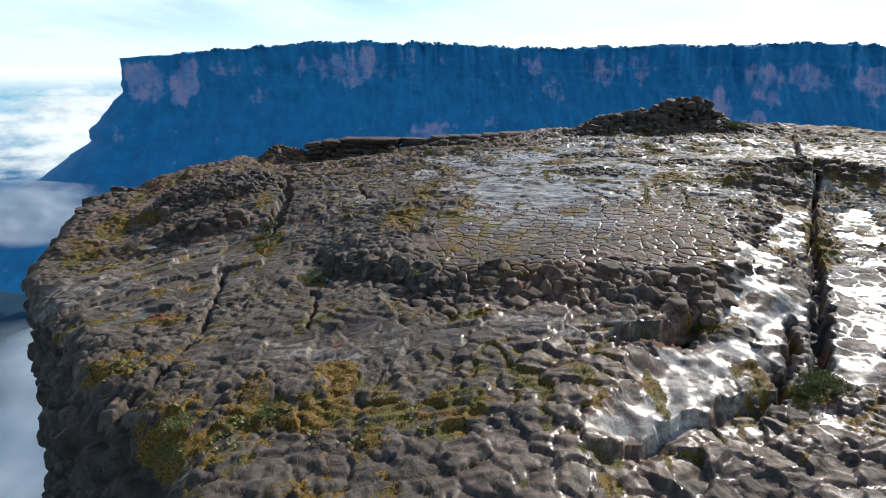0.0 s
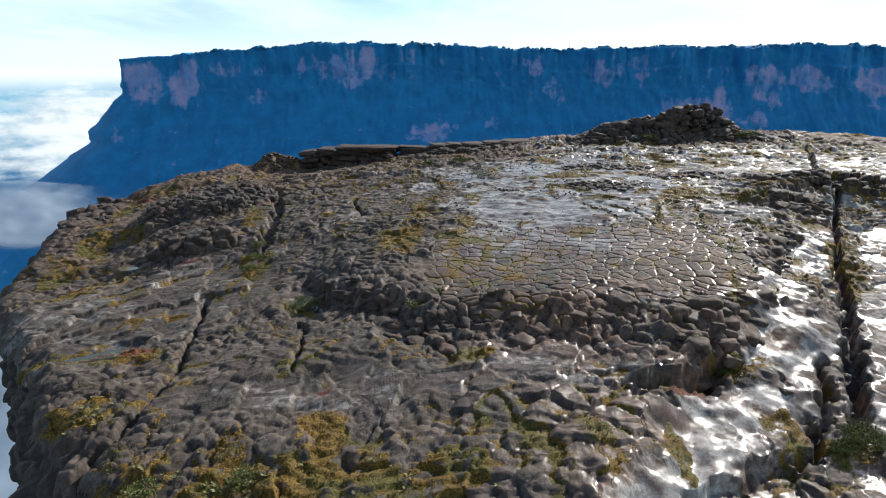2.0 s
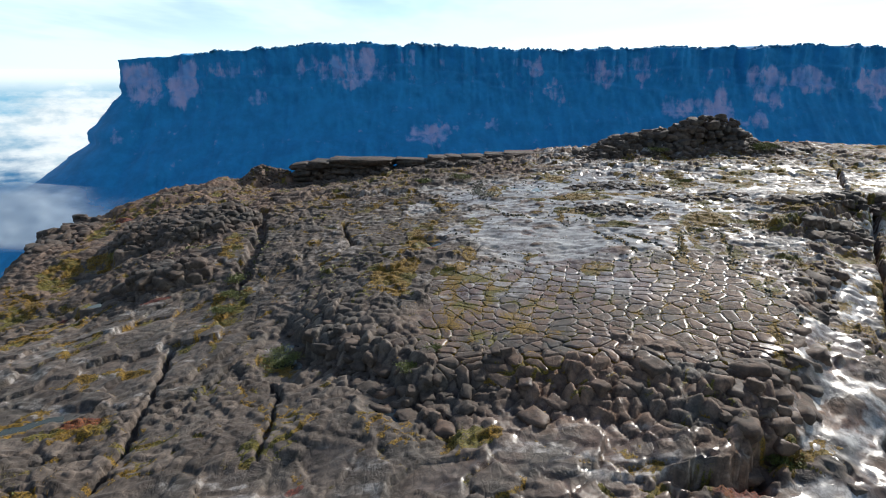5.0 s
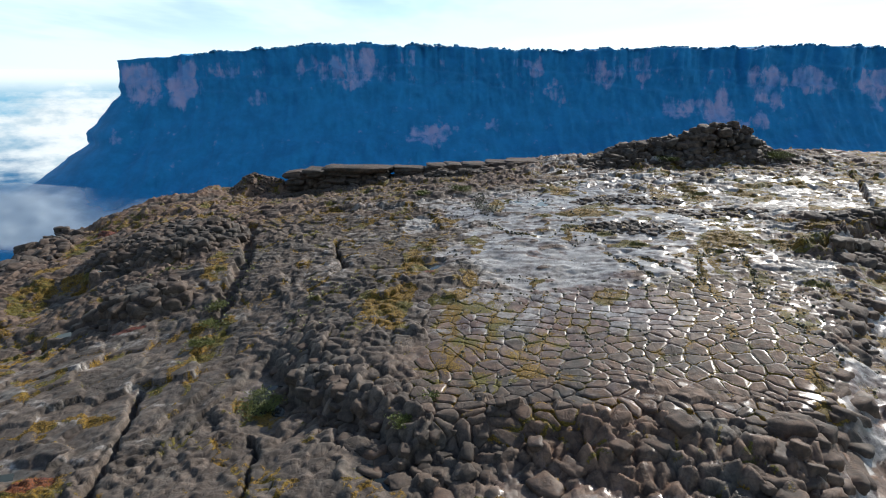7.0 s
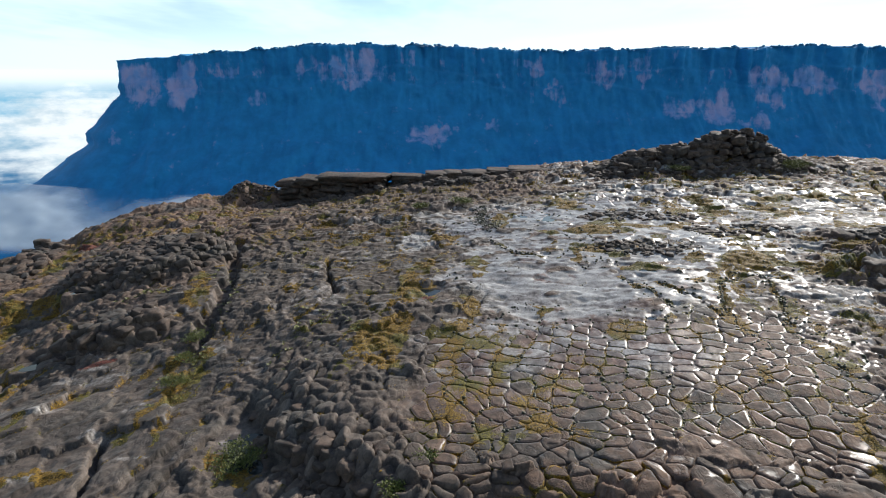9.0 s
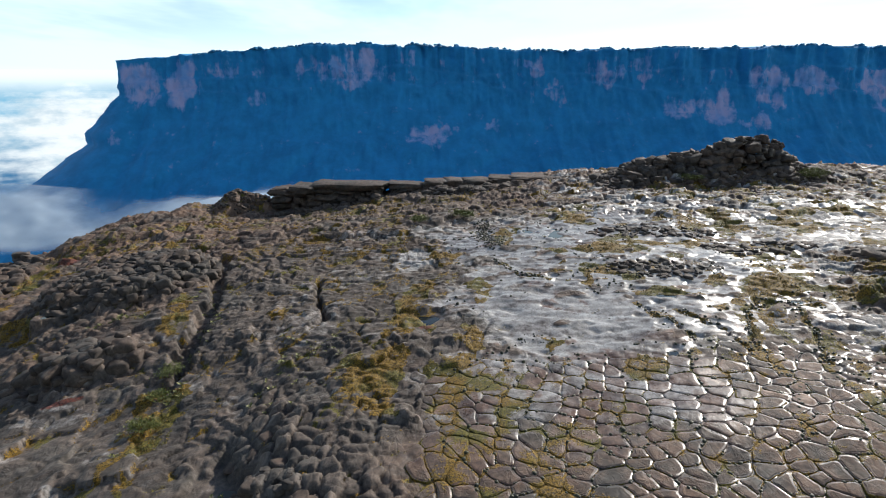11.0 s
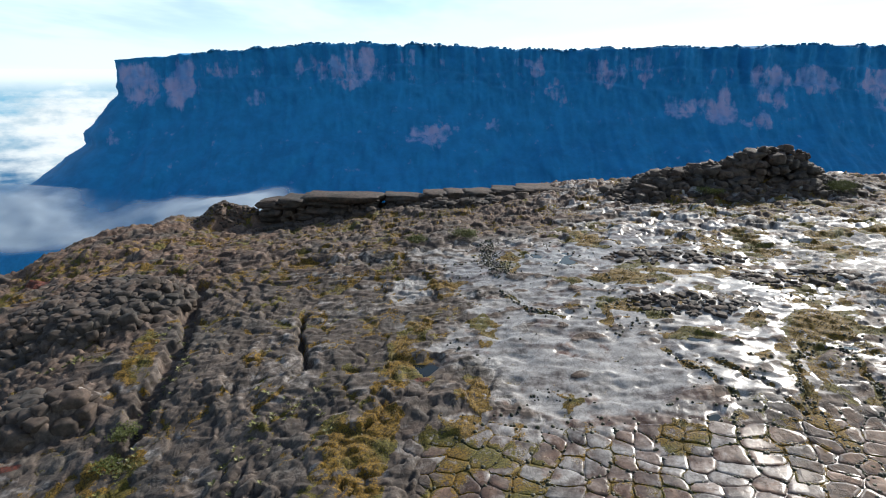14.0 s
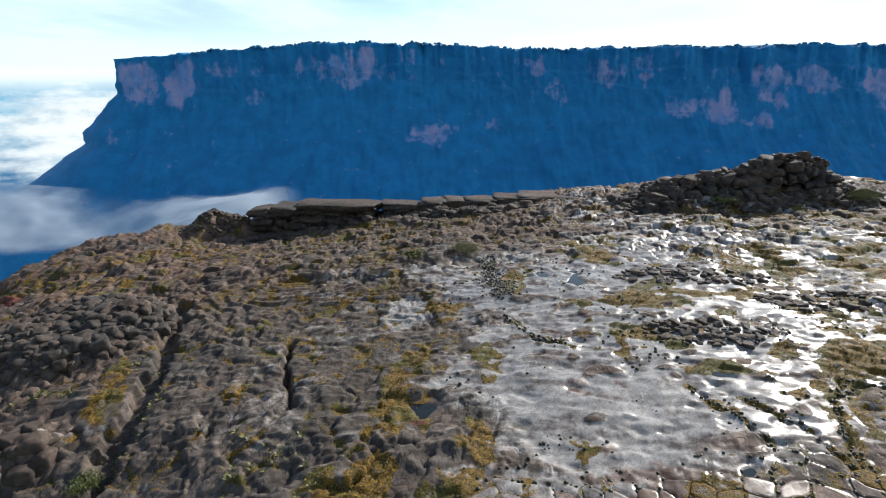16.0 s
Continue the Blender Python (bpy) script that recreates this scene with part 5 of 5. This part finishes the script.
for k, (x, y, r, tall) in enumerate(((-18.6, 82.2, 2.4, 1.1), (39.2, 54, 2.4, 1.2), (36.5, 52.8, 1.3, 0.8), (-30.2, 95, 1.6, 0.9), (-31, 100.5, 1.5, 0.9), (-31.5, 104.5, 1.7, 1.0), (30, 62.2, 1.4, 0.8), (5.0, 154, 2.4, 1.3), (-4.0, 153.5, 2.0, 1.0), (86, 177.5, 3.2, 1.8), (89.5, 180, 2.4, 1.4),
                                      (58, 176, 2.8, 1.2), (-23.5, 46, 1.4, 0.7), (-16, 47.5, 1.3, 0.6), (-3, 73.5, 1.3, 0.7), (-0.5, 77, 1.1, 0.6))):
    shrub(x, y, r, tall, 80 + k, "low yellow-green leafy shrub growing on the rock")

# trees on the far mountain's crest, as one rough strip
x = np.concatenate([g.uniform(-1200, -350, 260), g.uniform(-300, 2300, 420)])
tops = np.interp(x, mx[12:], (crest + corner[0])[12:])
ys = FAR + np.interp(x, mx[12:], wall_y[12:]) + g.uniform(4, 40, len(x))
tagged(new("far_forest", blobs_mesh("far_forest", np.stack([x, ys, tops + 2], -1), g.uniform(4, 11, len(x)), HAZED_CREST, 0.9, 91)), "dark forest along the far mountain's crest, haze blue in its colour", "forest", kind="stuff")

# ---- clouds below ----
m, n, place = material("cloud_vapour")
soft = n.noise(n.add("ShaderNodeVectorMath", {0: place, 1: (0.0016, 0.0016, 0.004)}, operation="MULTIPLY").outputs[0], 1.0, 7, 0.6)
thick = n.ramp(n.math("ADD", n.attr("thick"), n.math("MULTIPLY", n.math("SUBTRACT", soft, 0.5), 1.05)), 0.25, 0.85)
white = n.add("ShaderNodeBsdfDiffuse", {"Color": (0.80, 0.91, 0.98, 1)})
glow = n.add("ShaderNodeBsdfTranslucent", {"Color": (0.80, 0.91, 0.98, 1)})
body = n.add("ShaderNodeMixShader", {0: 0.5})
n.tree.links.new(white.outputs[0], body.inputs[1])
n.tree.links.new(glow.outputs[0], body.inputs[2])
veil_mix = n.add("ShaderNodeMixShader", {0: thick})
n.tree.links.new(n.add("ShaderNodeBsdfTransparent").outputs[0], veil_mix.inputs[1])
n.tree.links.new(body.outputs[0], veil_mix.inputs[2])
n.tree.links.new(veil_mix.outputs[0], n.add("ShaderNodeOutputMaterial").inputs[0])
CLOUD = m


def cloud_sheet(label, x0, x1, y0, y1, level, lumps, thick, seed, steps=150):
    cx, cy = np.meshgrid(np.linspace(x0, x1, steps), np.linspace(y0, y1, steps))
    puff = fbm(cx * 0.0018, cy * 0.0018, seed, 5, 0.42)
    cz = level(cx, cy) + lumps * puff
    u, v = (cx - x0) / (x1 - x0), (cy - y0) / (y1 - y0)
    fade = smooth(0, 0.2, u) * smooth(1, 0.75, u) * smooth(0, 0.2, v) * smooth(1, 0.95, v)
    return tagged(new("cloud_bank", grid_mesh("cloud_bank", np.stack([cx, cy, cz], -1).reshape(-1, 3), sheet_quads(steps, steps), CLOUD, {"thick": (thick(cx, cy) + 0.22 * puff - 1.2 * (1 - fade)).ravel()})), label, "cloud", "cloud banks", "stuff")


# unlit backdrop: cloud shading and depth haze are painted into its emission
m, n, place = material("glowing_cloud_sea")
at = n.add("ShaderNodeSeparateXYZ", {0: place})
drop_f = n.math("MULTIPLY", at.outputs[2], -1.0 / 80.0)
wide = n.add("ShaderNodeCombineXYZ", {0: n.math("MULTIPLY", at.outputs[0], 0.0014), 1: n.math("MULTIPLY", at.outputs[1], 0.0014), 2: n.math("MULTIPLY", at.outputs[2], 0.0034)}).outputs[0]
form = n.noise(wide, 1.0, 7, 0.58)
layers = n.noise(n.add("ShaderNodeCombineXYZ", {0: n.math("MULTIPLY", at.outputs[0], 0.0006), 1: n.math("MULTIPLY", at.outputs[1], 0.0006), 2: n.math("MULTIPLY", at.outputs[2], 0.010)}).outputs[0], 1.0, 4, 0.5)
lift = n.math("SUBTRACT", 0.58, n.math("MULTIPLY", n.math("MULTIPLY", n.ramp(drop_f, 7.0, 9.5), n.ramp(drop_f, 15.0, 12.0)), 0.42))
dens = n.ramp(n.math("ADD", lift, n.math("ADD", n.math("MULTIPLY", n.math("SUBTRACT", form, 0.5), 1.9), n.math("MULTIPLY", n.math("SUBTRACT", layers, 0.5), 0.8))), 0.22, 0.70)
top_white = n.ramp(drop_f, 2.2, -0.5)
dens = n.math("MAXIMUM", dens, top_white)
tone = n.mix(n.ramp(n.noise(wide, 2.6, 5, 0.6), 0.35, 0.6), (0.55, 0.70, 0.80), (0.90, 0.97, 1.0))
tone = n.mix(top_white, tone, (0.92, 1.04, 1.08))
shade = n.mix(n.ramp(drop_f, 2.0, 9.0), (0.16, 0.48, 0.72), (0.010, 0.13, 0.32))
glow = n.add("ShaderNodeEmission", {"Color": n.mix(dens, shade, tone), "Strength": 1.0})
n.tree.links.new(glow.outputs[0], n.add("ShaderNodeOutputMaterial").inputs[0])
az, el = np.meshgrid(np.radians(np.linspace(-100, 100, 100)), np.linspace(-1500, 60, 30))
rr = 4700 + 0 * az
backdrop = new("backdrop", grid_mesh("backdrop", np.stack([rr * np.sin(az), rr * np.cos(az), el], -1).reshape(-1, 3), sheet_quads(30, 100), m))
tagged(backdrop, "far glowing sea of white cloud with painted haze-blue gaps below the horizon", "cloud sea", kind="structure")
cloud_sheet("thin wisps of cloud drifting at the mountain's foot", -2400, -250, 1500, 2350, lambda x, y: -650 + 0.32 * (y - 1500) + 0.03 * (x + 1500), 45, lambda x, y: -0.15 + 0.97 * smooth(1830, 2000, y) - 0.55 * smooth(2080, 2330, y), 311)
cloud_sheet("soft white cloud below the cliff", -2100, -150, 100, 1500, lambda x, y: -520 + 0 * x, 50, lambda x, y: 0.80 - 0.85 * smooth(800, 1750, np.hypot(x, y)), 321)
